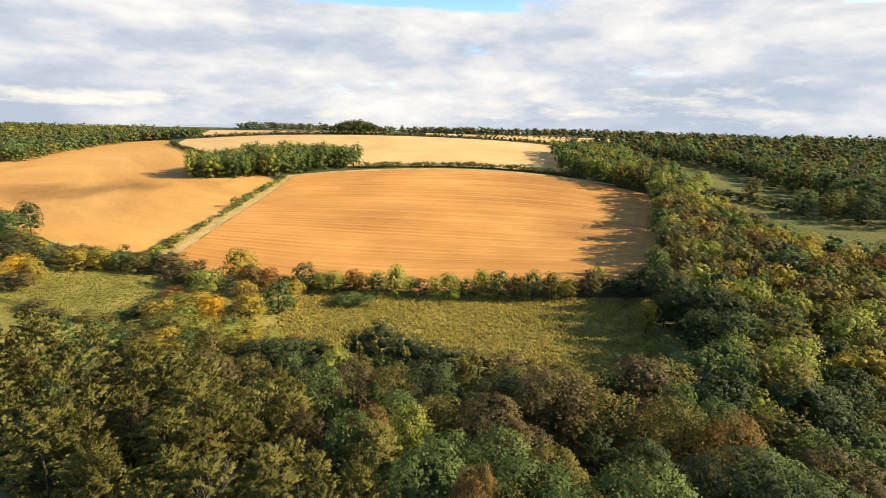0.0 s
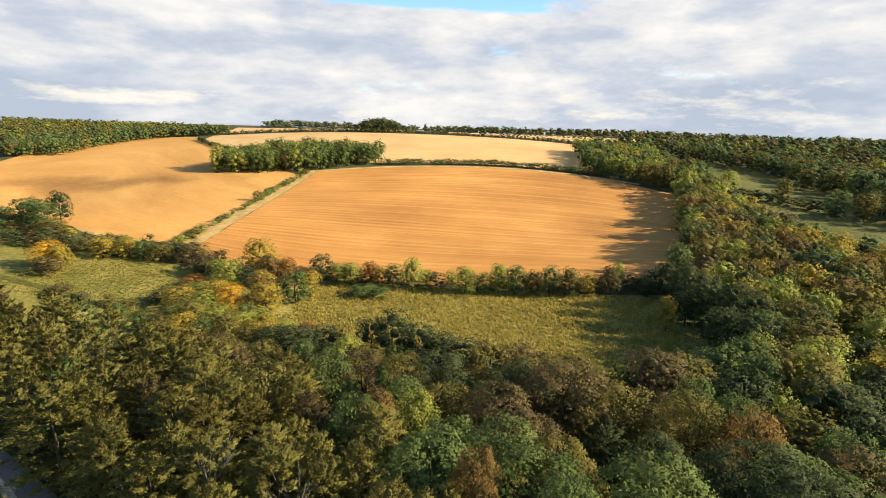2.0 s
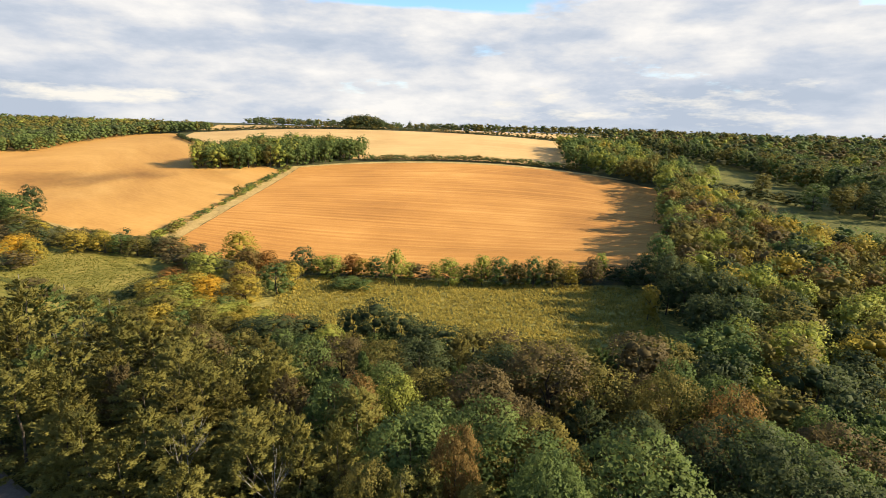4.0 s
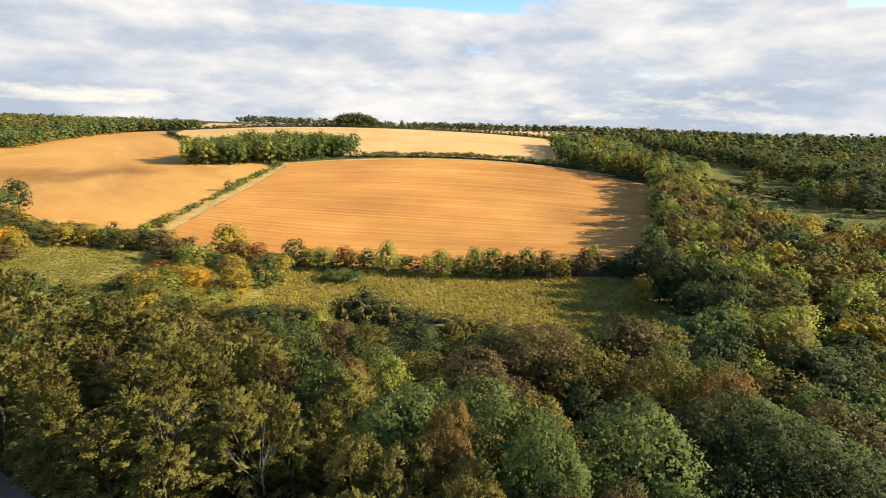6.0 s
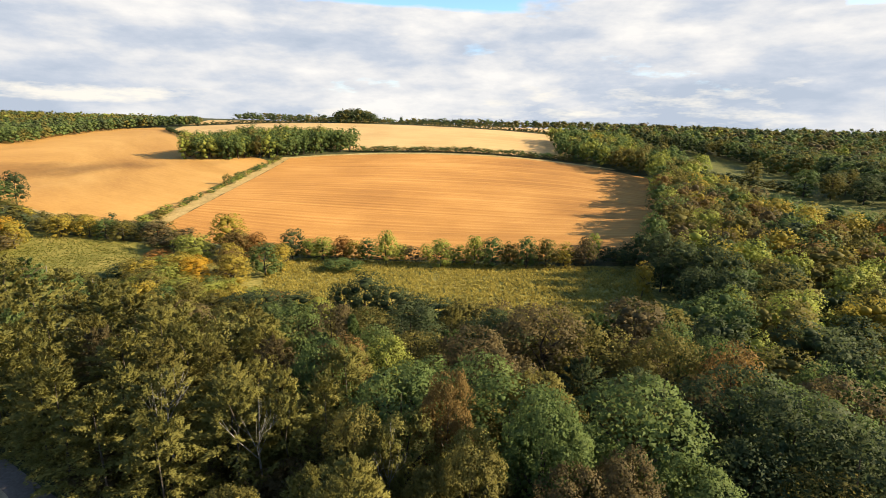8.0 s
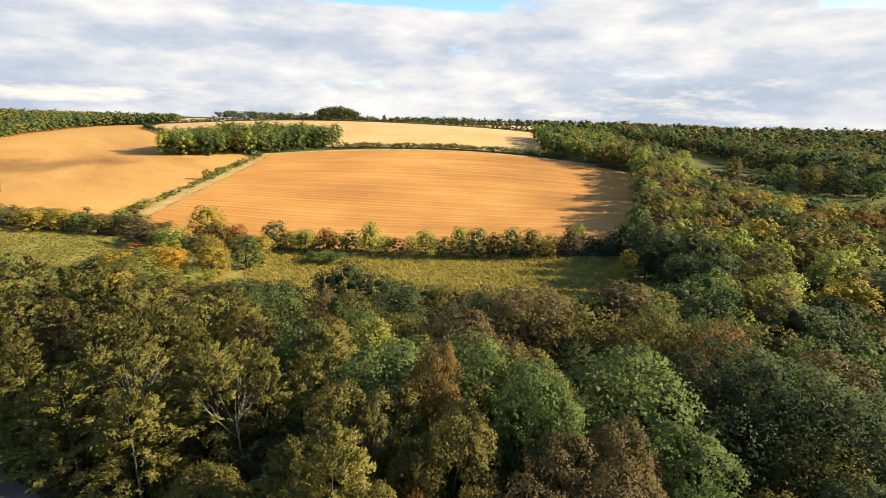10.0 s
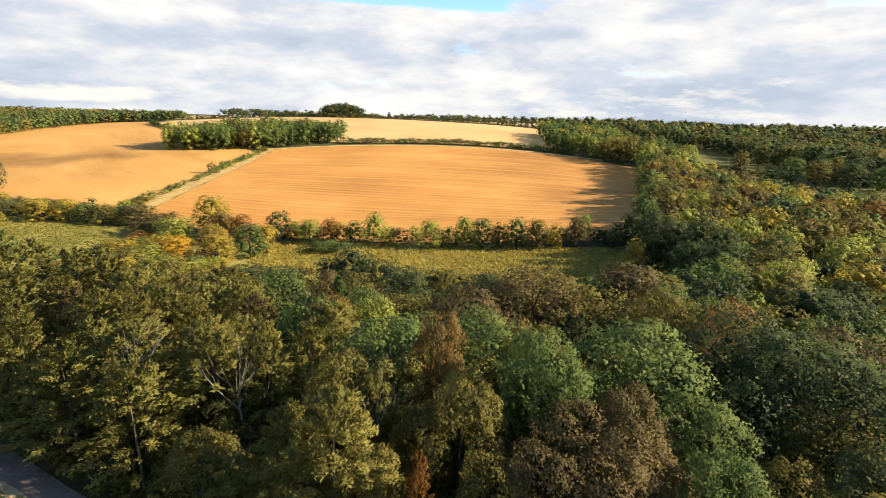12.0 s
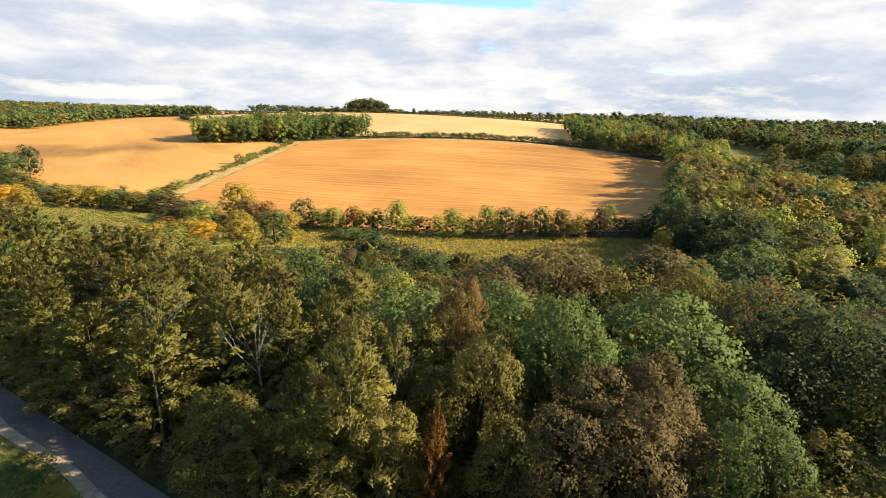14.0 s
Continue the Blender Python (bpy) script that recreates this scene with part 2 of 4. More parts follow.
def spline_basis(xs, bends, x):
    x = np.clip(x, xs[0], xs[-1])
    i = np.clip(np.searchsorted(xs, x) - 1, 0, len(xs) - 2)
    h = xs[i + 1] - xs[i]
    a = (xs[i + 1] - x) / h
    b, e = 1 - a, np.eye(len(xs))
    return a[:, None] * e[i] + b[:, None] * e[i + 1] + ((a ** 3 - a) * h * h / 6)[:, None] * bends[i] + ((b ** 3 - b) * h * h / 6)[:, None] * bends[i + 1]


BEND_X, BEND_Y = spline_bends(EAST), spline_bends(NORTH)


def ground(x, y):
    x, y = np.atleast_1d(np.asarray(x, float)), np.atleast_1d(np.asarray(y, float))
    z = np.einsum("pj,ji,pi->p", spline_basis(NORTH, BEND_Y, y), HEIGHT, spline_basis(EAST, BEND_X, x))
    # a shallow hollow added to the western field to darken its eastern flank
    z -= 4.0 * np.exp(-((x + 220) / 44) ** 2 - ((y - 251) / 34) ** 2)
    far = np.clip((np.hypot(x, y) - 1000) / 3000, 0, 1)
    return z - 30 * far


def gz(x, y):
    return float(ground(x, y)[0])


def mesh_object(name, verts, faces, material, parent=None, label="", smooth=False, uv=None):
    me = bpy.data.meshes.new(name)
    me.from_pydata(verts, [], faces)
    if material:
        me.materials.append(material)
    if smooth:
        me.polygons.foreach_set("use_smooth", [True] * len(me.polygons))
    if uv is not None:
        layer = me.uv_layers.new(name="plan")
        loops = np.empty(len(me.loops), dtype=np.int32)
        me.loops.foreach_get("vertex_index", loops)
        layer.data.foreach_set("uv", np.asarray(uv, dtype=np.float32)[loops].ravel())
    me.update()
    ob = new(name, me)
    if parent:
        ob.parent = parent
    if label:
        ob["label"] = label
    return ob


def spread(a, b, n, power=1.0):
    return a + (b - a) * np.linspace(0, 1, n) ** power


def grid_faces(nx, ny):
    i, j = np.meshgrid(np.arange(nx - 1), np.arange(ny - 1))
    k = (j * nx + i).ravel()
    return np.stack([k, k + 1, k + nx + 1, k + nx], 1).tolist()


gx = np.concatenate([-spread(800, 4700, 14, 2)[::-1], np.arange(-760, -400, 40), np.arange(-400, 400, 8.0), np.arange(400, 800, 40), spread(800, 4700, 14, 2)])
gy = np.concatenate([-spread(80, 4700, 16, 2)[::-1], np.arange(-72, 620, 8.0), np.arange(620, 1000, 20), spread(1000, 4700, 14, 2)])
X, Y = np.meshgrid(gx, gy)
Z = ground(X.ravel(), Y.ravel())
tagged(mesh_object("ground", np.stack([X.ravel(), Y.ravel(), Z], 1).tolist(), grid_faces(len(gx), len(gy)), FLOOR, smooth=True),
       "dark woodland floor and scrubby ground of a rolling valley", "ground", kind="structure")


def resample(line, n):
    line = np.array(line, float)
    # rounded corners
    for _ in range(2):
        q = 0.75 * line[:-1] + 0.25 * line[1:]
        r = 0.25 * line[:-1] + 0.75 * line[1:]
        line = np.concatenate([line[:1], np.stack([q, r], 1).reshape(-1, 2), line[-1:]])
    s = np.concatenate([[0], np.cumsum(np.hypot(*np.diff(line, axis=0).T))])
    d = np.linspace(0, s[-1], n)
    return np.stack([np.interp(d, s, line[:, 0]), np.interp(d, s, line[:, 1])], 1)


def sheet(name, near, far, step, lift, material, label, category, ragged=0.0):
    """Ground cover laid over the land between two boundary lines."""
    width = np.hypot(*np.diff(np.array(near, float), axis=0).T).sum()
    depth = np.hypot(*(np.mean(near, axis=0) - np.mean(far, axis=0)))
    nx, ny = max(int(width / step), 3), max(int(depth / step), 3)
    a, b = resample(near, nx), resample(far, nx)
    v = np.linspace(0, 1, ny)[:, None, None]
    p = (a[None] * (1 - v) + b[None] * v).reshape(-1, 2)
    if ragged:
        p += np.array([(noise.noise((x * 0.15, y * 0.15, 3)), noise.noise((x * 0.15, y * 0.15, 9))) for x, y in p]) * ragged
    z = ground(p[:, 0], p[:, 1]) + lift
    uu, vv = np.meshgrid(np.linspace(0, width, nx), np.linspace(0, depth, ny))
    ob = mesh_object(name, np.column_stack([p, z]).tolist(), grid_faces(nx, ny), material, smooth=True, uv=np.stack([uu.ravel(), vv.ravel()], 1))
    return tagged(ob, label, category, kind="structure")


TRACK_W, TRACK_E = -100.6, -96.2
sheet("field_east", [(-96, 170), (-60, 157), (-27, 151), (4, 149), (42, 149), (74, 154)],
      [(-96, 331), (-70, 347), (-33, 358), (7, 364), (47, 362), (84, 347), (104, 330), (122, 298)], 4, 0.08, TILLED,
      "broad tilled field of warm orange-brown soil with faint rows", "field")
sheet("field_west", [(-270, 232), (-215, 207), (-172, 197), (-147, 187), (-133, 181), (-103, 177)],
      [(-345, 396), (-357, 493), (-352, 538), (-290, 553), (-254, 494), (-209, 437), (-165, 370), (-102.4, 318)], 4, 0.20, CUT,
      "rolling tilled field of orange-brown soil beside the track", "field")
sheet("field_north", [(-258, 500), (-209, 439), (-150, 385), (-53, 364), (-13, 374), (28, 377), (69, 372), (90, 362)],
      [(-275, 556), (-218, 567), (-157, 556), (-77, 548), (10, 552), (69, 545), (100, 535), (128, 520)], 5, 0.07, STUBBLE,
      "pale yellow stubble field on the hilltop", "field")
sheet("field_far_west", [(-290, 600), (-170, 585), (-70, 580)], [(-330, 740), (-200, 740), (-80, 740)], 10, 0.3, STUBBLE, "distant pale stubble field on the skyline", "field")
sheet("field_far_east", [(-20, 575), (70, 565), (170, 540)], [(-20, 700), (100, 700), (230, 690)], 10, 0.3, STUBBLE, "distant pale stubble field behind a hedge", "field")
sheet("headland", [(-97, 331), (-70, 347), (-33, 358), (7, 364), (47, 362), (84, 347), (110, 325)],
      [(-97, 336), (-70, 352), (-33, 363.5), (7, 369.5), (47, 367.5), (86, 352), (113, 328)], 4, 0.10, VERGE, "dry grass headland along a field's upper edge", "verge")
sheet("track", [(TRACK_W, 168), (TRACK_E, 168)], [(TRACK_W, 335), (TRACK_E, 335)], 2.2, 0.13, VERGE, "pale dry-grass farm track between two fields", "track", 0.6)
sheet("west_verge", [(-190, 200), (-166, 201), (-147, 184.5), (-133, 178.5), (-107, 177.5)], [(-190, 206), (-166, 206), (-147, 189.5), (-133, 183.0), (-107, 182)], 3, 0.12, VERGE,
      "strip of dry grass along a field's lower edge", "verge")
sheet("meadow", [(-66, 112), (-40, 106), (-21, 104), (3, 102), (22, 96), (36, 86), (70, 80)],
      [(-66, 150), (-40, 150), (-14, 149), (10, 146), (30, 144), (47, 143), (74, 143)], 2, 0.06, ROUGH, "rough tussocky meadow of yellow-green grass", "meadow")
sheet("meadow_west", [(-200, 112), (-135, 107), (-110, 104), (-84, 98), (-66, 101)], [(-200, 182), (-150, 164), (-120, 160), (-95, 158), (-66, 150)], 2, 0.06, GREEN_MEADOW, "small rough meadow of dull green grass", "meadow")
sheet("pasture", [(150, 150), (240, 150)], [(165, 470), (235, 470)], 5, 0.06, PASTURE, "green pasture strip on a valley side", "pasture")
sheet("footpath", [(-150, 138), (-119, 128.2), (-98.7, 121.2), (-78.7, 112.2), (-66, 104)], [(-150, 140.6), (-119, 130.8), (-98.7, 123.8), (-78.7, 114.8), (-64.5, 106)], 1.3, 0.10, PASTURE, "narrow grassy footpath along a wood's edge", "path", 0.4)
lane_way = Vector((0.869, -0.495, 0))
LANE = Vector((-31.8, 40.6, 0))        # a point on the lane's middle


def lane_point(s, off):
    return (LANE.x + lane_way.x * s + 0.495 * off, LANE.y + lane_way.y * s + 0.869 * off)


sheet("lane", [lane_point(s, -1.35) for s in (-80, -40, 0, 40, 70)], [lane_point(s, 1.5) for s in (-80, -40, 0, 40, 70)], 0.8, 0.10, TARMAC, "narrow grey tarmac country lane under trees", "road", 0.12)
# Dusty earth; its pale colour also carries the sun dapples of this edge.
EARTH = ground_material("earth_with_sun", (0.24, 0.19, 0.125), (0.38, 0.30, 0.20), (0.50, 0.40, 0.28), 0.5, 2.2, 0.04)
sheet("lane_edge", [lane_point(s, -2.0) for s in (-80, -40, 0, 40, 70)], [lane_point(s, -1.0) for s in (-80, -40, 0, 40, 70)], 0.5, 0.125, EARTH, "strip of dusty earth along a lane's edge, pale with painted sun", "verge", 0.55)
sheet("lane_verge", [lane_point(s, -6.5) for s in (-80, -40, 0, 40, 70)], [lane_point(s, -1.3) for s in (-80, -40, 0, 40, 70)], 1, 0.06, ROUGH, "grassy verge beside a country lane", "verge", 0.3)


# ---- trees: a few crowns in three degrees of detail, planted many times ----
def unit_ball(level):
    bm = bmesh.new()
    bmesh.ops.create_icosphere(bm, subdivisions=level, radius=1)
    v = np.array([p.co[:] for p in bm.verts])
    f = np.array([[p.index for p in q.verts] for q in bm.faces])
    bm.free()
    return v, f


BALL = unit_ball(1)


def envelope(shape, u):
    if shape == "cone":
        return (1 - u) ** 0.85 * 0.95 + 0.05
    if shape == "egg":
        return np.where(u < 0.3, 0.62 + 0.38 * u / 0.3, np.clip((1 - u) / 0.7, 0, 1) ** 0.5) * 0.96 + 0.04
    if shape == "tall":
        return np.sqrt(np.clip(1 - (2 * u - 1) ** 2, 0, 1)) * (0.75 + 0.25 * (1 - u)) + 0.08
    return np.sqrt(np.clip(1 - ((u - 0.48) / 0.57) ** 2, 0.02, 1))


def leaf_triangles(at, way, face, size, wide, rng, rounded):
    """Single leaves or leaf pairs: pointed blades along way that lie across face. rounded: the way the bough's surface faces there, for soft shading."""
    t2 = np.cross(face, way)
    t2 /= np.linalg.norm(t2, axis=1, keepdims=True) + 1e-9
    s = (size * (0.65 + 0.7 * rng.random(len(at))))[:, None]
    squash = np.array([1, 1, ASPECT])
    a = at + way * s * 0.8 * squash
    b = at + (-way * 0.4 + t2 * wide) * s * squash
    c = at + (-way * 0.4 - t2 * wide) * s * squash
    turned = np.einsum("ij,ij->i", np.cross((b - a) / squash, (c - a) / squash), rounded) < 0
    b[turned], c[turned] = c[turned], b[turned].copy()
    v = np.stack([a, b, c], 1).reshape(-1, 3)
    return v, np.arange(len(v)).reshape(-1, 3), np.repeat(rounded, 3, 0)


ASPECT = 0.30                                               # radius to height of a usual tree, so that lumps stay round


def unit(v):
    return v / (np.linalg.norm(v, axis=-1, keepdims=True) + 1e-9)


def tufted_crown(seed, shape, lobes, tufts, per, leaf, bottom, bulge=4.4, core=0.22):
    """A broadleaf crown: boughs, each clothed in rounded tufts of leaves."""
    rng = np.random.default_rng(seed)
    u = ((np.arange(lobes) + rng.random(lobes)) / lobes) ** 0.8
    ang = np.arange(lobes) * 2.4 + rng.random(lobes) * 1.4
    env = envelope(shape, u)
    size = (0.25 + 0.22 * rng.random(lobes)) * (0.6 + 0.4 * env) * (24 / lobes) ** 0.18 * (1.14 if core > 0.4 else 1.0)
    rad = np.maximum(env - 0.72 * size, 0) * (0.45 + 0.55 * rng.random(lobes) ** 0.5)
    c = np.stack([rad * np.cos(ang), rad * np.sin(ang), bottom + (1 - bottom) * (0.08 + u * 0.84)], 1)
    squash = np.array([1, 1, ASPECT])
    weight = size ** 2 * np.clip(0.45 + u, 0.45, 1.2)
    lobe = rng.choice(lobes, tufts, p=weight / weight.sum())
    out = unit(c[lobe] * np.array([1, 1, 0]) + 1e-6)
    d = unit(unit(rng.normal(size=(tufts, 3))) + 0.6 * out + np.array([0, 0, 0.38]))
    at = c[lobe] + d * (size[lobe] * (0.80 + 0.28 * rng.random(tufts)))[:, None] * squash
    keep = np.ones(tufts, bool)
    for i, (q, s) in enumerate(zip(c, size)):
        keep &= (np.linalg.norm((at - q) / squash, axis=1) > 0.78 * s) | (lobe == i)
    at, d = at[keep], d[keep]
    n = len(at)
    round_r = bulge * leaf * (0.75 + 0.5 * rng.random(n))
    at, d, round_r = np.repeat(at, per, 0), np.repeat(d, per, 0), np.repeat(round_r, per)
    e = unit(unit(rng.normal(size=(n * per, 3))) + 0.6 * d + np.array([0, 0, 0.4]))
    p = at + e * (round_r * (0.6 + 0.5 * rng.random(n * per)))[:, None] * squash
    face = unit(e + 0.45 * rng.normal(size=e.shape))
    way = unit(np.cross(face, rng.normal(size=e.shape)) - np.array([0, 0, 0.25]))
    v, f, n_leaf = leaf_triangles(p, way, face, leaf, 0.52, rng, unit(0.55 * e + 0.65 * d + 0.45 * face))
    # the dense inside of each bough
    bv, bf = BALL
    inner = c[:, None] + bv[None] * (core * size[:, None, None] * (0.8 + 0.4 * rng.random((lobes, len(bv), 1)))) * squash
    bough_f = bf[None] + (np.arange(lobes) * len(bv))[:, None, None] + len(v)
    return np.concatenate([v, inner.reshape(-1, 3)]), np.concatenate([f, bough_f.reshape(-1, 3)]), np.concatenate([n_leaf, np.tile(unit(bv), (lobes, 1))])


def feathery_crown(seed, shape, boughs, sprays, per, leaf, bottom, droop=0.10):
    """A crown of separate boughs that reach out to a ragged outline and carry flat, hanging sprays of small leaves."""
    rng = np.random.default_rng(seed)
    u = ((np.arange(boughs) + rng.random(boughs)) / boughs) ** 0.9
    ang = np.arange(boughs) * 2.4 + rng.random(boughs) * 0.9
    reach = envelope(shape, u) * (0.80 + 0.30 * rng.random(boughs))
    z1 = bottom + (1 - bottom) * (0.05 + 0.93 * u)
    z0 = z1 - (0.07 + 0.10 * u) * (1 - bottom)
    tip = np.stack([reach * np.cos(ang), reach * np.sin(ang), z1], 1)
    foot = np.stack([0.04 * np.cos(ang), 0.04 * np.sin(ang), z0], 1)
    b = np.repeat(np.arange(boughs), sprays)
    n = len(b)
    t = 0.20 + 0.80 * rng.random(n) ** 0.75
    start = foot[b] + (tip[b] - foot[b]) * t[:, None]
    start[:, 2] += ASPECT * 0.10 * np.sin(math.pi * t)
    along = unit((tip[b] - foot[b]) / np.array([1, 1, ASPECT]))
    side = unit(np.cross(along, np.array([0, 0, 1.0])))
    turn = rng.choice([-1, 1], n) * (0.35 + 0.9 * rng.random(n)) * (1.15 - t)
    way = unit(along + side * turn[:, None] + np.array([0, 0, 0.12]) + 0.22 * rng.normal(size=(n, 3)))
    length = (0.20 + 0.16 * rng.random(n)) * (1.25 - 0.55 * t) * (0.5 + 0.5 * reach[b])
    k = np.repeat(np.arange(n), per)
    q = rng.random(len(k))
    p = start[k] + way[k] * (length[k] * q)[:, None] * np.array([1, 1, ASPECT])
    p[:, 2] -= ASPECT * droop * q ** 2
    p += rng.normal(size=p.shape) * np.array([1, 1, ASPECT]) * 0.024
    blade = unit(way[k] + 0.35 * rng.normal(size=(len(k), 3)) - np.array([0, 0, 0.35]) * q[:, None])
    face = unit(np.array([0, 0, 0.8]) + 0.5 * along[b][k] + 0.5 * rng.normal(size=(len(k), 3)))
    outward = unit(p / np.array([1, 1, ASPECT]) * np.array([1, 1, 0.35]) - np.array([0, 0, 0.5]))
    return leaf_triangles(p, blade, face, 1.2 * leaf, 0.32, rng, unit(0.40 * face + 0.65 * outward + np.array([0, 0, 0.25]) + 0.2 * rng.normal(size=p.shape)))


def tube(path, radii, sides=6):
    """A tapered limb along a line of points."""
    verts, faces = [], []
    path = [Vector(p) for p in path]
    for i, p in enumerate(path):
        way = (path[min(i + 1, len(path) - 1)] - path[max(i - 1, 0)]).normalized()
        side = way.cross(Vector((0.3, 1, 0.1))).normalized()
        other = way.cross(side)
        for k in range(sides):
            a = 2 * math.pi * k / sides
            verts.append(p + (side * math.cos(a) + other * math.sin(a)) * radii[i])
    for i in range(len(path) - 1):
        for k in range(sides):
            a, b = i * sides + k, i * sides + (k + 1) % sides
            faces.append((a, b, b + sides, a + sides))
    return [tuple(v) for v in verts], faces


def joined(pieces):
    verts, faces = [], []
    for v, f in pieces:
        k = len(verts)
        verts += v
        faces += [tuple(i + k for i in q) for q in f]
    return verts, faces


def trunk_data(seed, limbs, sides=6, girth=1.0):
    """Trunk and limbs for a tree one unit high with a crown radius of one."""
    rng = random.Random(seed)
    bend = [(rng.uniform(-0.1, 0.1), rng.uniform(-0.1, 0.1)) for _ in range(5)]
    line = [(bend[i][0] * i / 4, bend[i][1] * i / 4, z) for i, z in enumerate((-0.03, 0.2, 0.42, 0.66, 0.86))]
    pieces = [tube(line, [girth * r for r in (0.070, 0.052, 0.040, 0.022, 0.008)], sides)]
    for k in range(limbs):
        z0 = rng.uniform(0.22, 0.6)
        a = k * 2.4 + rng.uniform(-0.4, 0.4)
        r, rise = rng.uniform(0.5, 0.8), rng.uniform(0.12, 0.26)
        pieces.append(tube([(0, 0, z0), (0.5 * r * math.cos(a), 0.5 * r * math.sin(a), z0 + 0.5 * rise), (r * math.cos(a + 0.2), r * math.sin(a + 0.2), z0 + rise)],
                           (0.020, 0.013, 0.005), 4))
    return joined(pieces)


def soften(me, normals):
    """Shades a crown by the round form of its boughs instead of leaf by leaf."""
    me.polygons.foreach_set("use_smooth", [True] * len(me.polygons))
    me.normals_split_custom_set_from_vertices(normals.tolist())


def raw_mesh(name, data, material):
    me = bpy.data.meshes.new(name)
    v, f, *soft = data
    if isinstance(v, np.ndarray):
        me.from_pydata(v.tolist(), [], f.tolist())
    else:
        me.from_pydata(v, [], f)
    me.materials.append(material)
    if soft:
        soften(me, unit(soft[0] * np.array([1, 1, 1 / ASPECT])))
    me.update()
    return me


# degrees of detail. Tufted: boughs, tufts, leaves in each, leaf size; feathery: boughs, sprays, leaves in each, leaf size
TUFTED = {0: (36, 640, 30, 0.037), 1: (26, 400, 17, 0.053), 2: (19, 260, 9, 0.074), 3: (12, 150, 6, 0.088), 4: (9, 80, 5, 0.11), 5: (6, 26, 4, 0.13)}
CORE = {2: (3.4, 0.52), 3: (2.7, 0.62), 4: (2.2, 0.60), 5: (1.7, 0.72)}     # further off the boughs read as solid lumps
FEATHERY = {0: (92, 14, 18, 0.034), 1: (68, 12, 12, 0.047), 2: (44, 8, 8, 0.084)}
SHAPES = {"ash": ("round", 1.0), "beech": ("egg", 1.6), "poplar": ("tall", 1.0), "pine": ("cone", 1.7), "bush": ("round", 1.0), "thick": ("round", 1.0)}
CROWNS, TRUNKS = {}, {}


def crown_mesh(shape, lod, variant):
    key = (shape, lod, variant)
    if key not in CROWNS:
        form, spray = SHAPES[shape]
        low = {"bush": 0.0, "thick": -0.02, "pine": 0.06, "beech": 0.04}.get(shape, 0.08)
        seed = sum(ord(c) for c in shape) * 31 + lod * 7 + variant
        share = 0.5 if shape == "bush" else 1.0             # a bush is small, and needs fewer leaves
        if spray > 1 and lod < 3:
            boughs, sprays, per, leaf = FEATHERY[lod]
            data = feathery_crown(seed, form, boughs, sprays, per, leaf, low)
        else:
            lobes, tufts, per, leaf = TUFTED[lod]
            data = tufted_crown(seed, form, int(lobes * (0.5 + 0.5 * share)), int(tufts * share), per, leaf / share ** 0.4, low, *CORE.get(lod, ()))
        CROWNS[key] = raw_mesh("crown", data, LEAVES["green"])
    return CROWNS[key]


def trunk_mesh(shape, lod, variant):
    slim = shape == "beech"
    key = (slim, lod, variant % 2)
    if key not in TRUNKS:
        TRUNKS[key] = raw_mesh("trunk", trunk_data(variant % 2 + 5, 0 if slim else (7, 6, 4, 0, 0, 0)[lod], (7, 6, 5, 4, 4, 4)[lod], 0.6 if slim else 1.0), BARK)
    return TRUNKS[key]


COLOUR_WORDS = {"moss": "yellowish olive-green", "green": "fresh green", "dark": "dark green", "olive": "olive-green", "brown": "brown-tinged", "light": "pale green", "yellow": "bright yellow autumn",
                "gold": "yellow-green autumn", "orange": "orange-brown autumn", "russet": "russet-tinged"}
KIND_NAME = {"ash": "broadleaf_tree", "beech": "beech_tree", "poplar": "tall_tree", "pine": "conifer_tree", "bush": "bush", "thick": "hedgerow_tree"}
KIND_WORDS = {"ash": "leafy broadleaf tree", "beech": "tree with drooping sprays", "poplar": "tall narrow tree", "pine": "pointed conifer", "bush": "leafy bush", "thick": "bushy tree"}
rng_plant = random.Random(11)
PLANTED = []


def plant(kind, colour, x, y, height, radius, where, group, lod=None):
    d = math.hypot(x, y)
    if lod is None:
        lod = 0 if d < 42 else 1 if d < 76 else 2 if d < 165 else 3
    variant = rng_plant.randrange(4)
    root = new(KIND_NAME[kind], None)
    root.empty_display_size = 0.5
    root.location = (x, y, gz(x, y) - 0.05)
    root.rotation_euler = (rng_plant.uniform(-0.04, 0.04), rng_plant.uniform(-0.04, 0.04), rng_plant.uniform(0, 6.283))
    root.scale = (radius, radius * rng_plant.uniform(0.9, 1.1), height)
    tagged(root, COLOUR_WORDS[colour] + " " + KIND_WORDS[kind] + " " + where, "bush" if kind == "bush" else "tree", group)
    if kind != "bush":
        t = new("trunk", trunk_mesh(kind, lod, variant))
        t.parent = root
    c = new("crown", crown_mesh(kind, lod, variant))
    c.parent = root
    c.material_slots[0].link = "OBJECT"
    c.material_slots[0].material = LEAVES[colour]
    PLANTED.append((x, y, radius))
    return root


def inside(poly, x, y):
    hit, j = False, len(poly) - 1
    for i in range(len(poly)):
        (x1, y1), (x2, y2) = poly[i], poly[j]
        if (y1 > y) != (y2 > y) and x < (x2 - x1) * (y - y1) / (y2 - y1) + x1:
            hit = not hit
        j = i
    return hit


def lane_gap(x, y):
    return 0.495 * (x - LANE.x) + 0.869 * (y - LANE.y)


STUFF = {}


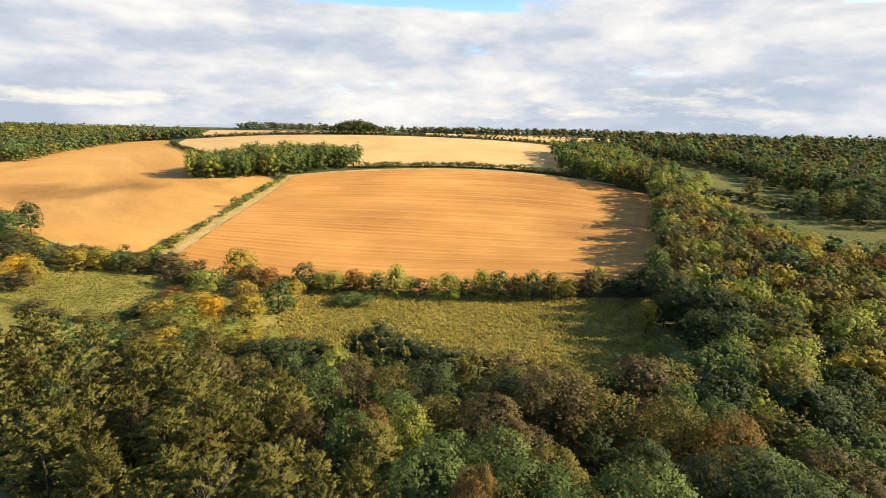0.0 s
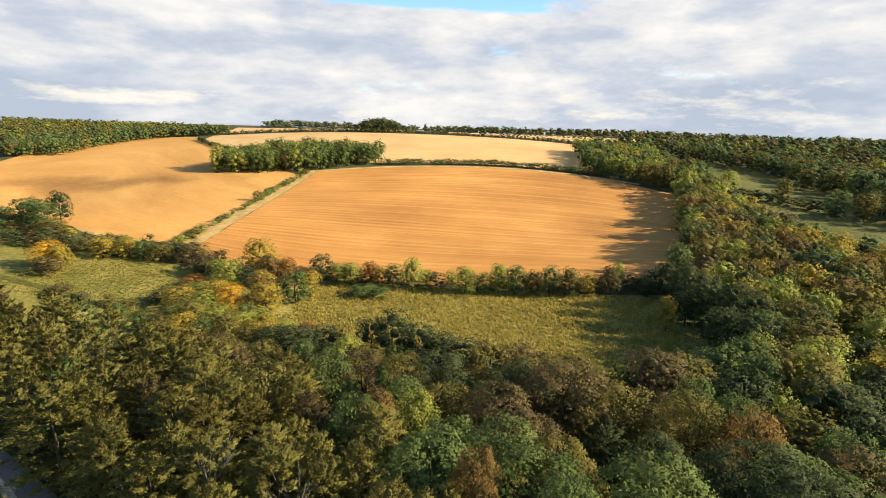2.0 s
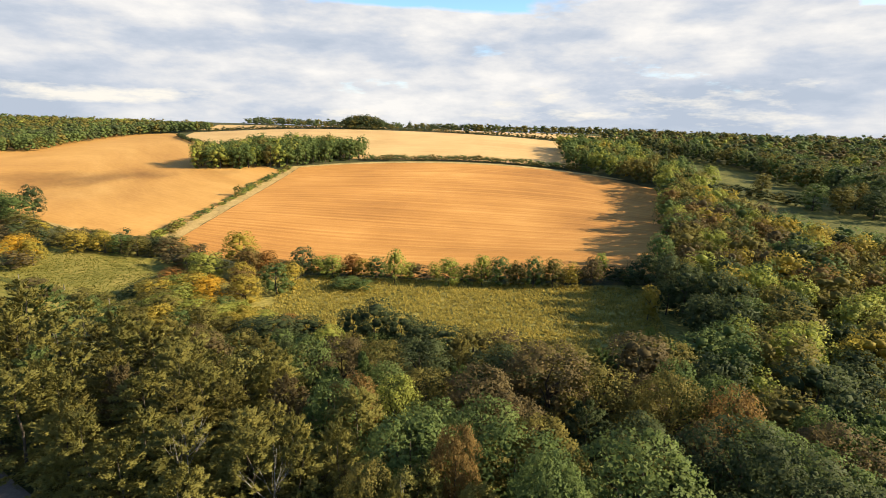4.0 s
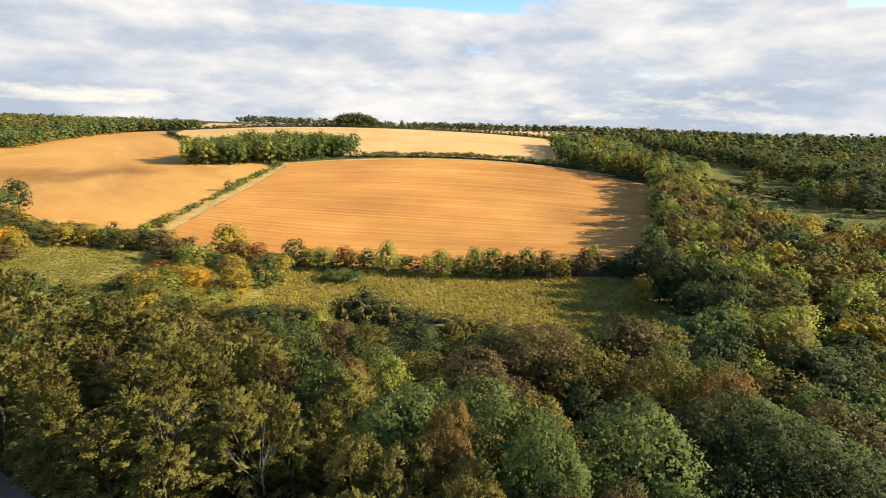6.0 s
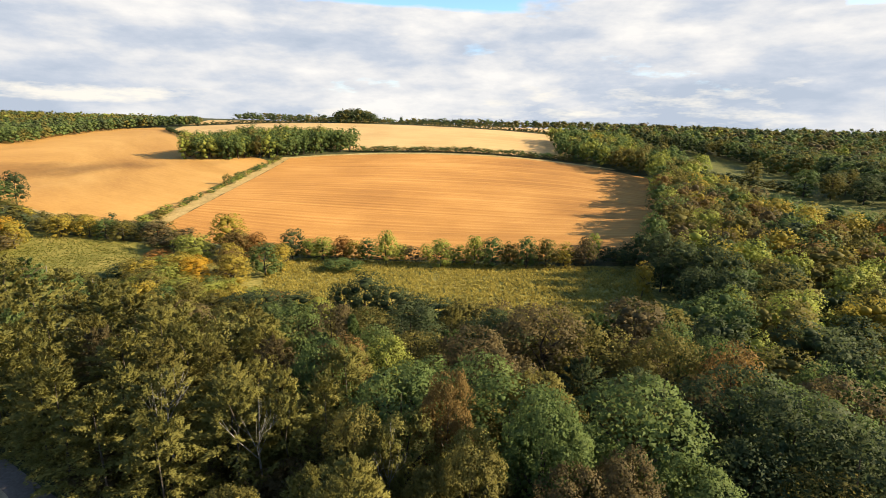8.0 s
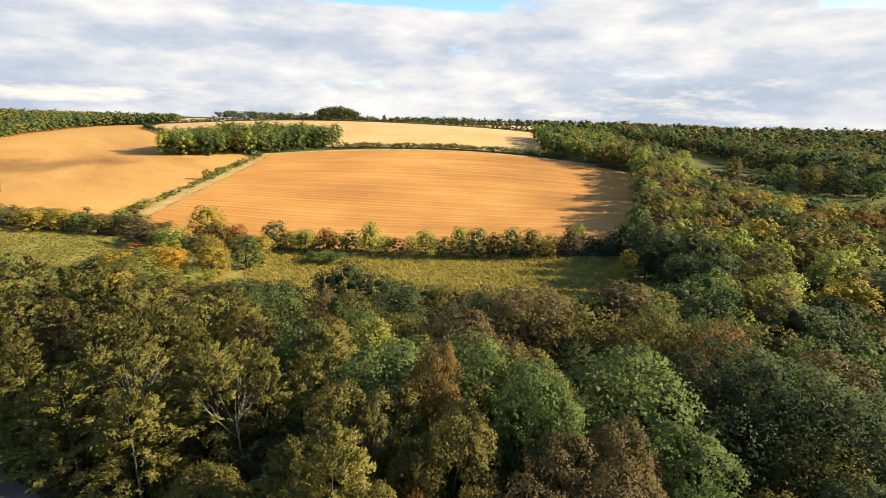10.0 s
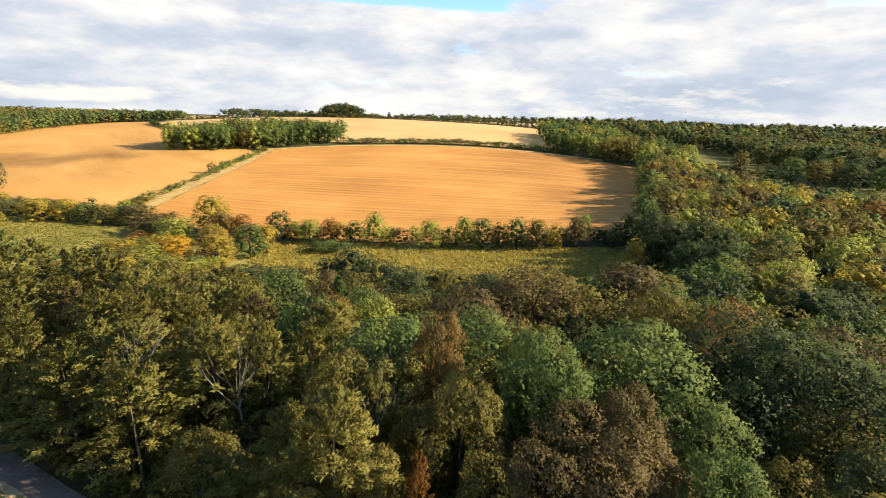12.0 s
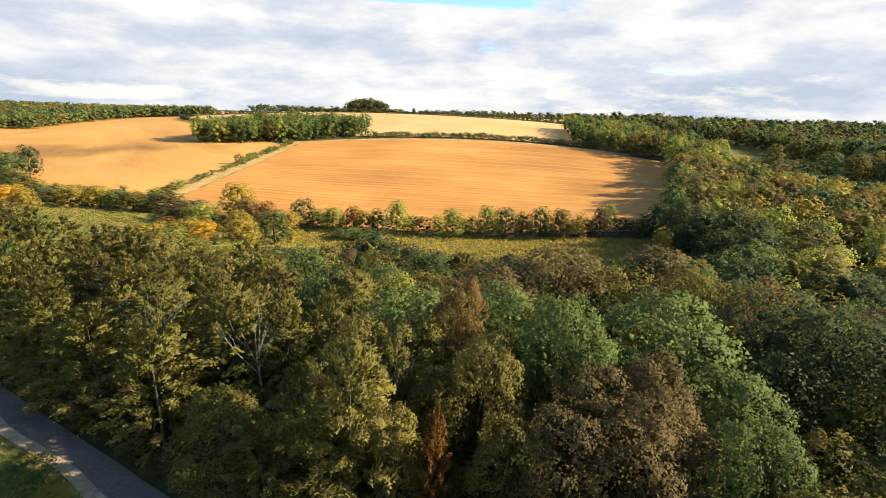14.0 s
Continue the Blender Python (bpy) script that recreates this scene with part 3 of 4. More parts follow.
def fill(poly, radius, pack, kinds, colours, tall, where, group, seed, keep=None, lod=None, single=150, wood="eastern_wood"):
    """Plants a wood inside a plan polygon, round the trees that already stand. Trees further off than single are joined into one wood."""
    rng = random.Random(seed)
    xs, ys = [p[0] for p in poly], [p[1] for p in poly]
    area = (max(xs) - min(xs)) * (max(ys) - min(ys))
    cell = 2.6 * radius
    grid = {}
    for p in PLANTED:
        grid.setdefault((int(p[0] // cell), int(p[1] // cell)), []).append(p)
    for _ in range(int(area / radius ** 2 * 3)):
        x, y = rng.uniform(min(xs), max(xs)), rng.uniform(min(ys), max(ys))
        r = radius * rng.uniform(0.75, 1.3)
        if not inside(poly, x, y) or (keep and not keep(x, y)):
            continue
        i, j = int(x // cell), int(y // cell)
        around = [p for a in (-1, 0, 1) for b in (-1, 0, 1) for p in grid.get((i + a, j + b), ())]
        if any((x - a) ** 2 + (y - b) ** 2 < (pack * (r + c)) ** 2 for a, b, c in around):
            continue
        grid.setdefault((i, j), []).append((x, y, r))
        kind = rng.choices(list(kinds), list(kinds.values()))[0]
        colour = rng.choices(list(colours), list(colours.values()))[0]
        h = rng.uniform(*tall) * (0.75 + 0.25 * r / radius)
        # outside the wedge that can be seen a tree only casts its shade
        side = abs(x - 2) > 0.90 * y + 16
        if side and (x < 0 or x > 0.90 * y + 62 or y > 330):
            continue
        if single and math.hypot(x, y) < single and not side:
            plant(kind, colour, x, y, h, r, where, group, lod)
        else:
            d = math.hypot(x, y)
            far = 5 if d > 520 else 4 if d > 380 or side else 3
            STUFF.setdefault(wood, []).append((kind, colour, x, y, h, r, far, rng.random() * 6.283, rng.randrange(3)))
            PLANTED.append((x, y, r))


SHAPE_DATA = {}


def join_woods():
    """Builds each distant wood as one mesh of many separate crowns."""
    names = list(LEAVES)
    for wood, trees in STUFF.items():
        verts, faces, mats, rounded, k = [], [], [], [], 0
        for kind, colour, x, y, h, r, lod, turn, variant in trees:
            key = (kind, lod, variant)
            if key not in SHAPE_DATA:
                lobes, tufts, per, leaf = TUFTED[lod]
                SHAPE_DATA[key] = tufted_crown(sum(ord(c) for c in kind) * 17 + lod * 5 + variant, SHAPES[kind][0], lobes, tufts, per, leaf, 0.05, *CORE.get(lod, ()))
            v, f, nrm = SHAPE_DATA[key]
            c, q = math.cos(turn), math.sin(turn)
            w = np.stack([(v[:, 0] * c - v[:, 1] * q) * r + x, (v[:, 0] * q + v[:, 1] * c) * r + y, v[:, 2] * h + gz(x, y) - 0.3], 1)
            verts.append(w)
            rounded.append(np.stack([nrm[:, 0] * c - nrm[:, 1] * q, nrm[:, 0] * q + nrm[:, 1] * c, nrm[:, 2]], 1))
            faces.append(f + k)
            mats.append(np.full(len(f), names.index(colour), dtype=np.int32))
            k += len(v)
        v, f, m = np.concatenate(verts), np.concatenate(faces), np.concatenate(mats)
        me = bpy.data.meshes.new(wood)
        me.vertices.add(len(v))
        me.vertices.foreach_set("co", v.astype(np.float32).ravel())
        me.loops.add(f.size)
        me.loops.foreach_set("vertex_index", f.astype(np.int32).ravel())
        me.polygons.add(len(f))
        me.polygons.foreach_set("loop_start", np.arange(0, f.size, 3, dtype=np.int32))
        for nme in names:
            me.materials.append(LEAVES[nme])
        me.polygons.foreach_set("material_index", m)
        me.update()
        me.validate()
        soften(me, np.concatenate(rounded))
        tagged(new(wood, me), WOOD_WORDS[wood], "woodland", kind="stuff")


# single trees that can be told apart in the near wood
# Dark-leaved ones near x 28 to 36 hold a valley's shade in leaf colour.
for kind, colour, x, y, h, r in [
        ("ash", "green", -10.5, 54.5, 13.8, 3.8), ("pine", "green", -9.0, 64.0, 14.5, 3.4), ("ash", "light", -4.0, 59.5, 12.0, 3.2), ("ash", "brown", 7.0, 60.0, 13.5, 4.8),
        ("ash", "green", 10.8, 36.6, 16.8, 4.2), ("ash", "brown", 9.8, 28.0, 12.4, 3.6), ("ash", "brown", 13.4, 27.8, 12.6, 3.8), ("ash", "brown", 12.2, 31.6, 13.6, 3.6), ("ash", "olive", 6.4, 28.6, 12.0, 3.0), ("ash", "brown", 15.0, 26.4, 10.8, 3.6), ("ash", "brown", 16.2, 33.6, 14.6, 3.4), ("ash", "brown", 8.8, 31.4, 11.6, 3.4), ("ash", "brown", 15.6, 30.0, 13.0, 4.2), ("ash", "green", 21.8, 34.4, 13.2, 4.8), ("ash", "dark", 28.2, 36.8, 12.6, 4.6), ("ash", "green", 20.4, 40.2, 16.4, 5.8), ("ash", "dark", 34.8, 41.6, 15.8, 5.0), ("ash", "dark", 35.8, 36.6, 15.6, 4.6), ("ash", "dark", 32.0, 46.0, 15.6, 5.2),
        ("ash", "dark", 40.5, 40.0, 12.4, 5.0), ("ash", "olive", 25.0, 29.0, 11.2, 4.2)]:
    plant(kind, colour, x, y, h, r, "in a dense wood", "trees of the near wood")
for kind, colour, x, y, h, r in [
        ("beech", "moss", -3.4, 29.4, 16.2, 4.2), ("beech", "orange", 1.8, 27.6, 12.9, 1.5), ("ash", "russet", 3.4, 40.6, 16.6, 2.9), ("ash", "moss", 0.4, 38.0, 14.0, 3.4), ("ash", "moss", 5.4, 36.6, 13.8, 3.0), ("ash", "olive", -4.6, 38.4, 13.8, 3.4), ("beech", "moss", -6.2, 31.0, 13.8, 3.8), ("ash", "olive", -1.0, 29.6, 11.8, 2.6), ("ash", "olive", 2.2, 33.8, 12.6, 2.8), ("beech", "moss", -7.6, 44.2, 14.9, 3.9), ("beech", "moss", -13.0, 46.0, 14.2, 3.8), ("ash", "olive", 4.8, 32.8, 14.2, 3.3), ("beech", "moss", -9.0, 30.6, 10.4, 3.2), ("ash", "olive", -13.0, 32.6, 10.0, 3.2), ("ash", "olive", 5.0, 46.0, 12.4, 4.0), ("ash", "brown", 11.0, 55.0, 12.8, 4.2), ("ash", "brown", -9.4, 39.4, 8.4, 3.0), ("beech", "dark", -13.4, 36.8, 7.4, 3.0), ("ash", "brown", -9.2, 34.6, 7.2, 3.2), ("beech", "dark", -5.8, 37.2, 8.0, 3.0), ("ash", "brown", -7.6, 43.0, 9.6, 2.8),
        ("ash", "brown", 17.0, 65.5, 15.2, 6.0), ("ash", "olive", 23.5, 62.5, 13.4, 5.0), ("ash", "olive", 13.0, 49.5, 13.0, 4.6), ("ash", "olive", 31.3, 59.4, 14.4, 4.4), ("ash", "russet", 37.2, 56.4, 14.0, 3.4), ("beech", "moss", -1.5, 36.5, 13.6, 2.8)]:
    plant(kind, colour, x, y, h, r, "in a dense wood", "trees of the near wood")
# Dark trees of this edge; their leaf colour also takes in its shade.
for kind, colour, x, y, h, r in [
        ("ash", "light", 58.5, 92.0, 10.8, 3.4), ("ash", "light", 66.4, 86.0, 12.6, 5.8), ("ash", "gold", 51.5, 118.0, 8.6, 2.6), ("bush", "light", 45.8, 103.0, 4.6, 1.3),
        ("ash", "green", 34.8, 67.0, 13.0, 3.6), ("ash", "light", 48.5, 67.5, 11.5, 3.8), ("ash", "green", 64.0, 146.0, 14.0, 4.4),
        ("ash", "dark", 60.5, 133.0, 12.5, 3.8), ("bush", "dark", 59.0, 150.0, 5.0, 3.0), ("ash", "dark", 66.0, 108.0, 13.0, 4.6), ("thick", "dark", 60.0, 118.0, 12.5, 4.4), ("thick", "dark", 57.0, 103.0, 12.0, 4.2), ("ash", "dark", 59.0, 96.5, 13.5, 4.8), ("ash", "dark", 63.5, 112.5, 14.0, 4.8), ("ash", "dark", 60.5, 126.0, 13.0, 4.4)]:
    plant(kind, colour, x, y, h, r, "at a wood's edge", "trees of the eastern wood")

for kind, colour, x, y, h, r in [
        ("ash", "gold", 121.0, 240.5, 13.0, 5.4), ("ash", "gold", 127.0, 231.0, 12.5, 5.4), ("ash", "olive", 115.5, 248.0, 13.0, 5.2), ("ash", "russet", 106.5, 167.5, 13.0, 5.2), ("ash", "gold", 115.0, 169.0, 13.0, 5.4),
        ("ash", "gold", 121.0, 160.0, 13.0, 5.6), ("ash", "russet", 108.0, 136.5, 13.0, 5.0), ("ash", "gold", 120.5, 144.5, 13.0, 5.4), ("ash", "orange", 124.0, 135.0, 12.5, 4.8), ("ash", "light", 89.5, 194.5, 13.0, 5.0),
        ("ash", "light", 82.0, 152.0, 13.5, 4.8), ("ash", "light", 75.5, 117.5, 13.5, 4.6), ("ash", "light", 81.0, 110.5, 13.0, 4.4), ("ash", "gold", 113.5, 152.0, 12.5, 5.0), ("ash", "light", 95.5, 105.0, 13.0, 5.0)]:
    plant(kind, colour, x, y, h, r, "in a wood beside the fields", "trees of the eastern wood", 2)
# The wood's shaded west face, darkened through mostly dark leaves.
fill([(50, 90), (55, 104), (57, 120), (58, 136), (60, 146), (68, 148), (66, 130), (63, 112), (58, 92)], 3.0, 0.56, {"thick": 3, "bush": 1}, {"dark": 6, "olive": 1, "green": 1},
     (7.5, 11.5), "at a wood's edge", "trees of the eastern wood", 41)

fill([(-150, 101), (-112, 99), (-88, 93), (-72, 88), (-56, 83), (-42, 77), (-24, 69), (-4, 50), (-4, 18), (-60, 18), (-150, 60)], 4.4, 0.44, {"beech": 7, "ash": 0.4}, {"moss": 8, "olive": 2, "brown": 0.4, "green": 1.4},
     (13.0, 14.2), "in a dense wood", "trees of the near wood", 3, lambda x, y: lane_gap(x, y) > 2.4, wood="near_wood")
fill([(-22, 70), (0, 74), (24, 76), (40, 79), (40, 18), (-4, 18), (-4, 50)], 4.5, 0.51, {"ash": 5, "beech": 1}, {"green": 4, "dark": 2.6, "brown": 1.6, "olive": 3.6, "russet": 0.3},
     (12, 13.7), "in a dense wood", "trees of the near wood", 4, lambda x, y: lane_gap(x, y) > 3.2 and math.hypot(x, y) > 28 and ((x - 26.5) / 4) ** 2 + ((y - 43) / 6) ** 2 > 1, wood="near_wood")
# So many dark leaves put the valley's shade into the tree colours.
fill([(40, 79), (54, 90), (120, 90), (120, -30), (40, -30)], 4.6, 0.54, {"ash": 5}, {"green": 3.6, "dark": 5, "brown": 0.8, "olive": 2, "light": 0.7, "gold": 0.3},
     (11, 13.5), "in a dense wood", "trees of the near wood", 9, wood="near_wood")
fill([(54, 86), (61, 100), (63, 118), (66, 132), (70, 148), (80, 175), (90, 208), (112, 256), (132, 256), (126, 205), (124, 180), (132, 160), (150, 150), (190, 100), (185, 86)], 5.0, 0.58, {"ash": 5},
     {"green": 3.4, "dark": 1.0, "brown": 1.2, "olive": 3.6, "light": 2.4, "gold": 1.0, "russet": 0.6}, (12, 13.6), "in a wood beside the fields", "trees of the eastern wood", 5, single=135, wood="eastern_wood")
fill([(112, 256), (122, 298), (104, 340), (90, 364), (90, 400), (100, 470), (160, 470), (152, 400), (146, 330), (134, 258)], 5.2, 0.58, {"thick": 5}, {"green": 5, "olive": 3, "light": 3, "gold": 0.3},
     (12, 16), "in a wood beside the fields", "trees of the eastern wood", 6, single=0, wood="eastern_wood")
fill([(-161, 330), (-157, 317), (-130, 320), (-106, 329), (-84, 350), (-58, 365), (-62, 380), (-90, 387), (-140, 374), (-156, 350)], 5.0, 0.43, {"thick": 5}, {"green": 6, "light": 3.5, "olive": 1},
     (12.4, 15.4), "in a copse between the fields", "trees of the copse", 7, single=420, lod=3)

# undergrowth below the trees that stand nearest
rng_under = random.Random(77)
for _ in range(110):
    x, y = rng_under.uniform(-46, 34), rng_under.uniform(24, 52)
    if lane_gap(x, y) > 3.0 and abs(x - 2) < 0.9 * y + 8:
        plant("bush", rng_under.choice(["moss", "moss", "green", "brown"]), x, y, rng_under.uniform(4.0, 8.0), rng_under.uniform(2.2, 3.2), "below the trees of a dense wood", "undergrowth of the near wood", 2)

# the hedge of trees between meadow and field
for kind, colour, x, y, h, r in [
        ("thick", "dark", -41.9, 148.5, 8.9, 3.8), ("bush", "light", -36.0, 148.0, 6.2, 3.1), ("thick", "light", -32.3, 147.5, 7.2, 3.4), ("thick", "orange", -26.6, 148.5, 7.4, 2.9), ("bush", "gold", -23.2, 148.0, 6.2, 2.5),
        ("thick", "green", -19.5, 148.6, 6.6, 2.9), ("poplar", "light", -13.3, 144.5, 10.1, 3.0), ("bush", "light", -9.5, 146.5, 5.4, 2.5), ("bush", "brown", -5.8, 147.0, 4.9, 2.7), ("bush", "light", -1.6, 147.6, 5.4, 2.2),
        ("thick", "light", 2.6, 142.8, 8.2, 3.2), ("bush", "light", 7.6, 144.5, 5.8, 2.7), ("poplar", "light", 12.4, 142.5, 9.3, 2.6)]:
    plant(kind, colour, x, y, h, r, "in a hedge row", "trees of the hedge row")
for kind, colour, x, y, h, r in [
        ("thick", "green", 17.5, 143.0, 8.6, 3.3), ("thick", "olive", 22.4, 143.4, 7.0, 3.0), ("thick", "green", 27.2, 141.8, 8.9, 3.2), ("thick", "olive", 32.9, 141.6, 8.6, 3.5), ("bush", "gold", 38.1, 141.8, 6.8, 2.9),
        ("thick", "brown", 44.0, 143.0, 8.7, 2.9), ("poplar", "light", 47.4, 145.0, 9.1, 2.2), ("bush", "dark", 51.5, 145.0, 5.2, 2.9), ("bush", "dark", 55.0, 141.0, 4.6, 2.7),
        ("bush", "green", -27.1, 138.5, 3.3, 4.3), ("bush", "green", -22.2, 137.5, 3.1, 3.6)]:
    plant(kind, colour, x, y, h, r, "in a hedge row", "trees of the hedge row")

# the autumn thicket at the meadow's western end
for kind, colour, x, y, h, r in [
        ("poplar", "gold", -61.5, 150.6, 12.4, 4.9), ("poplar", "russet", -54.8, 140.5, 9.9, 3.8), ("thick", "orange", -50.5, 143.0, 8.8, 3.8), ("thick", "light", -67.1, 141.1, 7.8, 4.6), ("thick", "green", -43.8, 130.5, 8.9, 4.2),
        ("thick", "gold", -41.5, 136.0, 7.6, 3.4), ("thick", "gold", -48.8, 122.0, 8.0, 4.1), ("thick", "russet", -51.5, 127.0, 8.2, 3.3), ("thick", "yellow", -58.1, 122.5, 6.8, 4.1), ("thick", "brown", -77.4, 148.7, 7.4, 4.4),
        ("bush", "orange", -74.9, 136.6, 4.1, 3.6), ("thick", "gold", -71.0, 121.5, 5.8, 4.4), ("bush", "light", -63.5, 118.8, 5.2, 3.8)]:
    plant(kind, colour, x, y, h, r, "in an autumn thicket", "trees of the thicket")
for kind, colour, x, y, h, r in [
        ("bush", "light", -63.6, 113.0, 4.7, 4.4), ("bush", "gold", -56.5, 114.0, 4.1, 3.6), ("bush", "light", -55.7, 109.4, 4.7, 4.1), ("bush", "light", -49.5, 108.3, 4.7, 3.8), ("bush", "gold", -44.0, 109.0, 3.9, 3.3),
        ("bush", "light", -38.4, 105.4, 4.3, 3.6), ("bush", "light", -70.0, 128.0, 4.7, 4.1), ("bush", "yellow", -66.0, 131.0, 4.5, 3.1), ("thick", "gold", -64.0, 126.0, 6.4, 4.1), ("thick", "light", -73.0, 146.0, 6.2, 3.8),
        ("bush", "orange", -32.5, 106.5, 3.5, 3.1), ("bush", "gold", -28.0, 106.0, 2.9, 2.8), ("thick", "olive", -57.0, 146.0, 8.2, 3.8), ("thick", "gold", -54.0, 133.0, 8.0, 3.6)]:
    plant(kind, colour, x, y, h, r, "in an autumn thicket", "trees of the thicket")

# scrub and small trees between wood and meadow
for kind, colour, x, y, h, r in [
        ("thick", "dark", -31.3, 94.5, 7.4, 4.6), ("thick", "dark", -37.0, 97.0, 6.0, 4.1), ("thick", "dark", -26.5, 97.0, 6.8, 4.1), ("poplar", "light", -20.0, 90.0, 7.8, 3.6), ("thick", "dark", -16.5, 97.0, 8.9, 3.6),
        ("thick", "dark", -12.3, 96.5, 10.9, 4.6), ("thick", "dark", -6.6, 93.5, 9.7, 4.1), ("thick", "dark", -2.0, 91.0, 8.9, 4.1), ("thick", "dark", 2.6, 89.0, 8.9, 4.1), ("thick", "olive", 7.5, 86.0, 9.7, 4.4),
        ("thick", "brown", 12.8, 85.0, 9.7, 4.4), ("thick", "olive", 18.0, 81.5, 9.9, 4.4), ("bush", "gold", 24.0, 86.0, 4.1, 3.3), ("bush", "light", 30.0, 82.0, 5.2, 3.3)]:
    plant(kind, colour, x, y, h, r, "beside a rough meadow", "trees beside the meadow")
fill([(-50, 84), (-36, 78), (-20, 72), (0, 77), (24, 78), (44, 82), (40, 88), (20, 82), (0, 86), (-14, 92), (-34, 92)], 2.8, 0.75, {"thick": 3, "bush": 2}, {"olive": 4, "dark": 3, "green": 2, "brown": 1},
     (5, 8), "beside a rough meadow", "trees beside the meadow", 21)

fill([(-80, 104), (-66, 110), (-48, 104), (-36, 100), (-38, 88), (-52, 92), (-68, 98)], 2.8, 0.68, {"thick": 2, "bush": 2}, {"olive": 5, "green": 2, "gold": 0.6, "brown": 1},
     (4, 6.5), "beside a rough meadow", "trees beside the meadow", 24, wood="near_wood")

fill([(-74, 103), (-68, 126), (-50, 118), (-44, 111), (-30, 106), (-26, 100), (-40, 99), (-56, 104)], 2.6, 0.66, {"bush": 3, "thick": 1}, {"olive": 4, "light": 2, "gold": 1.6, "green": 1},
     (3.4, 5), "beside a rough meadow", "trees beside the meadow", 25, wood="near_wood")

# the western hedge, and trees at the western field's corner
for kind, colour, x, y, h, r in [
        ("ash", "dark", -158.5, 192.0, 12.6, 4.4), ("thick", "green", -155.5, 180.0, 11.3, 5.9), ("thick", "green", -164.0, 184.0, 11.3, 6.4), ("thick", "olive", -147.0, 172.0, 7.2, 5.4), ("thick", "yellow", -123.9, 143.4, 8.4, 4.6),
        ("thick", "gold", -119.0, 142.0, 8.2, 3.6), ("bush", "brown", -119.5, 137.5, 5.2, 4.1), ("thick", "gold", -116.8, 157.0, 7.2, 4.4), ("thick", "gold", -109.2, 158.8, 7.2, 3.6), ("thick", "green", -104.0, 159.0, 6.4, 3.6),
        ("thick", "olive", -98.0, 158.0, 6.2, 3.8), ("thick", "brown", -87.9, 159.0, 6.6, 4.1)]:
    plant(kind, colour, x, y, h, r, "beside a small meadow", "trees of the western hedge", 2)
fill([(-185, 198), (-150, 180), (-133, 174), (-96, 172), (-80, 164), (-78, 154), (-100, 158), (-122, 160), (-145, 160), (-190, 175)], 2.8, 0.72, {"bush": 3, "thick": 1}, {"olive": 4, "green": 2, "brown": 2, "dark": 2, "gold": 0.6},
     (3.2, 5.2), "in a western hedge", "trees of the western hedge", 22, single=230, wood="western_wood")
fill([(-88, 154), (-62, 160), (-30, 153), (0, 151), (60, 151), (60, 146), (0, 146), (-62, 150), (-84, 148)], 2.2, 0.75, {"bush": 3}, {"olive": 4, "green": 2, "brown": 2, "dark": 2},
     (2.6, 4.4), "in a hedge row", "trees of the hedge row", 23, single=210)
for kind, colour, x, y, h, r in [("bush", "olive", -87.9, 118.5, 2.7, 2.6), ("bush", "brown", -97.0, 119.0, 2.3, 2.8), ("bush", "olive", -82.0, 117.0, 2.5, 2.3), ("bush", "dark", -78.0, 124.0, 3.3, 3.1), ("bush", "brown", -105.0, 124.0, 2.5, 2.8)]:
    plant(kind, colour, x, y, h, r, "on a small meadow", "bushes of the meadow")

# bushes down the track, and along the hedges of the upper fields
rng_row = random.Random(5)


def hedge_run(line, gap, height, radius, colours, where, group, chance=1.0, lod=3):
    pts = resample(line, max(int(np.hypot(*np.diff(np.array(line, float), axis=0).T).sum() / gap), 2))
    for x, y in pts:
        if rng_row.random() < chance:
            k = rng_row.uniform(0.65, 1.25)
            plant("bush", rng_row.choice(colours), x + rng_row.uniform(-0.7, 0.7), y + rng_row.uniform(-0.7, 0.7), height * k, radius * rng_row.uniform(0.8, 1.2), where, group, lod)


sheet("track_verge", [(-103.0, 172), (-100.2, 172)], [(-102.4, 334), (-100.2, 334)], 2.2, 0.24, VERGE, "dry grass strip between a hedge and a farm track", "verge", 0.5)
hedge_run([(-102.8, 176), (-102.6, 196)], 2.0, 3.4, 2.3, ["olive", "green", "light"], "beside a farm track", "bushes of the track hedge")
hedge_run([(-102.4, 198), (-102, 245)], 2.4, 2.4, 1.9, ["olive", "green", "light"], "beside a farm track", "bushes of the track hedge", 0.6)
hedge_run([(-102, 247), (-101.2, 332)], 2.3, 2.7, 2.0, ["olive", "green", "light"], "beside a farm track", "bushes of the track hedge", 0.75)
plant("ash", "olive", -102.6, 249.5, 5.2, 2.2, "beside a farm track", "bushes of the track hedge")
plant("ash", "green", -102.2, 262.0, 4.0, 1.8, "beside a farm track", "bushes of the track hedge")
hedge_run([(-58, 363), (-33, 369), (7, 375), (47, 373), (84, 360), (96, 350)], 2.2, 3.6, 3.0, ["olive", "green", "green"], "in a hilltop hedge", "bushes of the hilltop hedge", 0.95)


def far_hedge(line, gap, height, radius, seed):
    rng = random.Random(seed)
    for x, y in resample(line, max(int(np.hypot(*np.diff(np.array(line, float), axis=0).T).sum() / gap), 2)):
        STUFF.setdefault("distant_hedges", []).append(("bush", rng.choice(["dark", "olive", "dark"]), x + rng.uniform(-1, 1), y + rng.uniform(-1, 1), height * rng.uniform(0.7, 1.5), radius * rng.uniform(0.8, 1.2), 5,
                                                       rng.random() * 6, rng.randrange(3)))


far_hedge([(-262, 500), (-237, 462), (-201, 421), (-170, 392)], 3.0, 3.2, 2.6, 1)
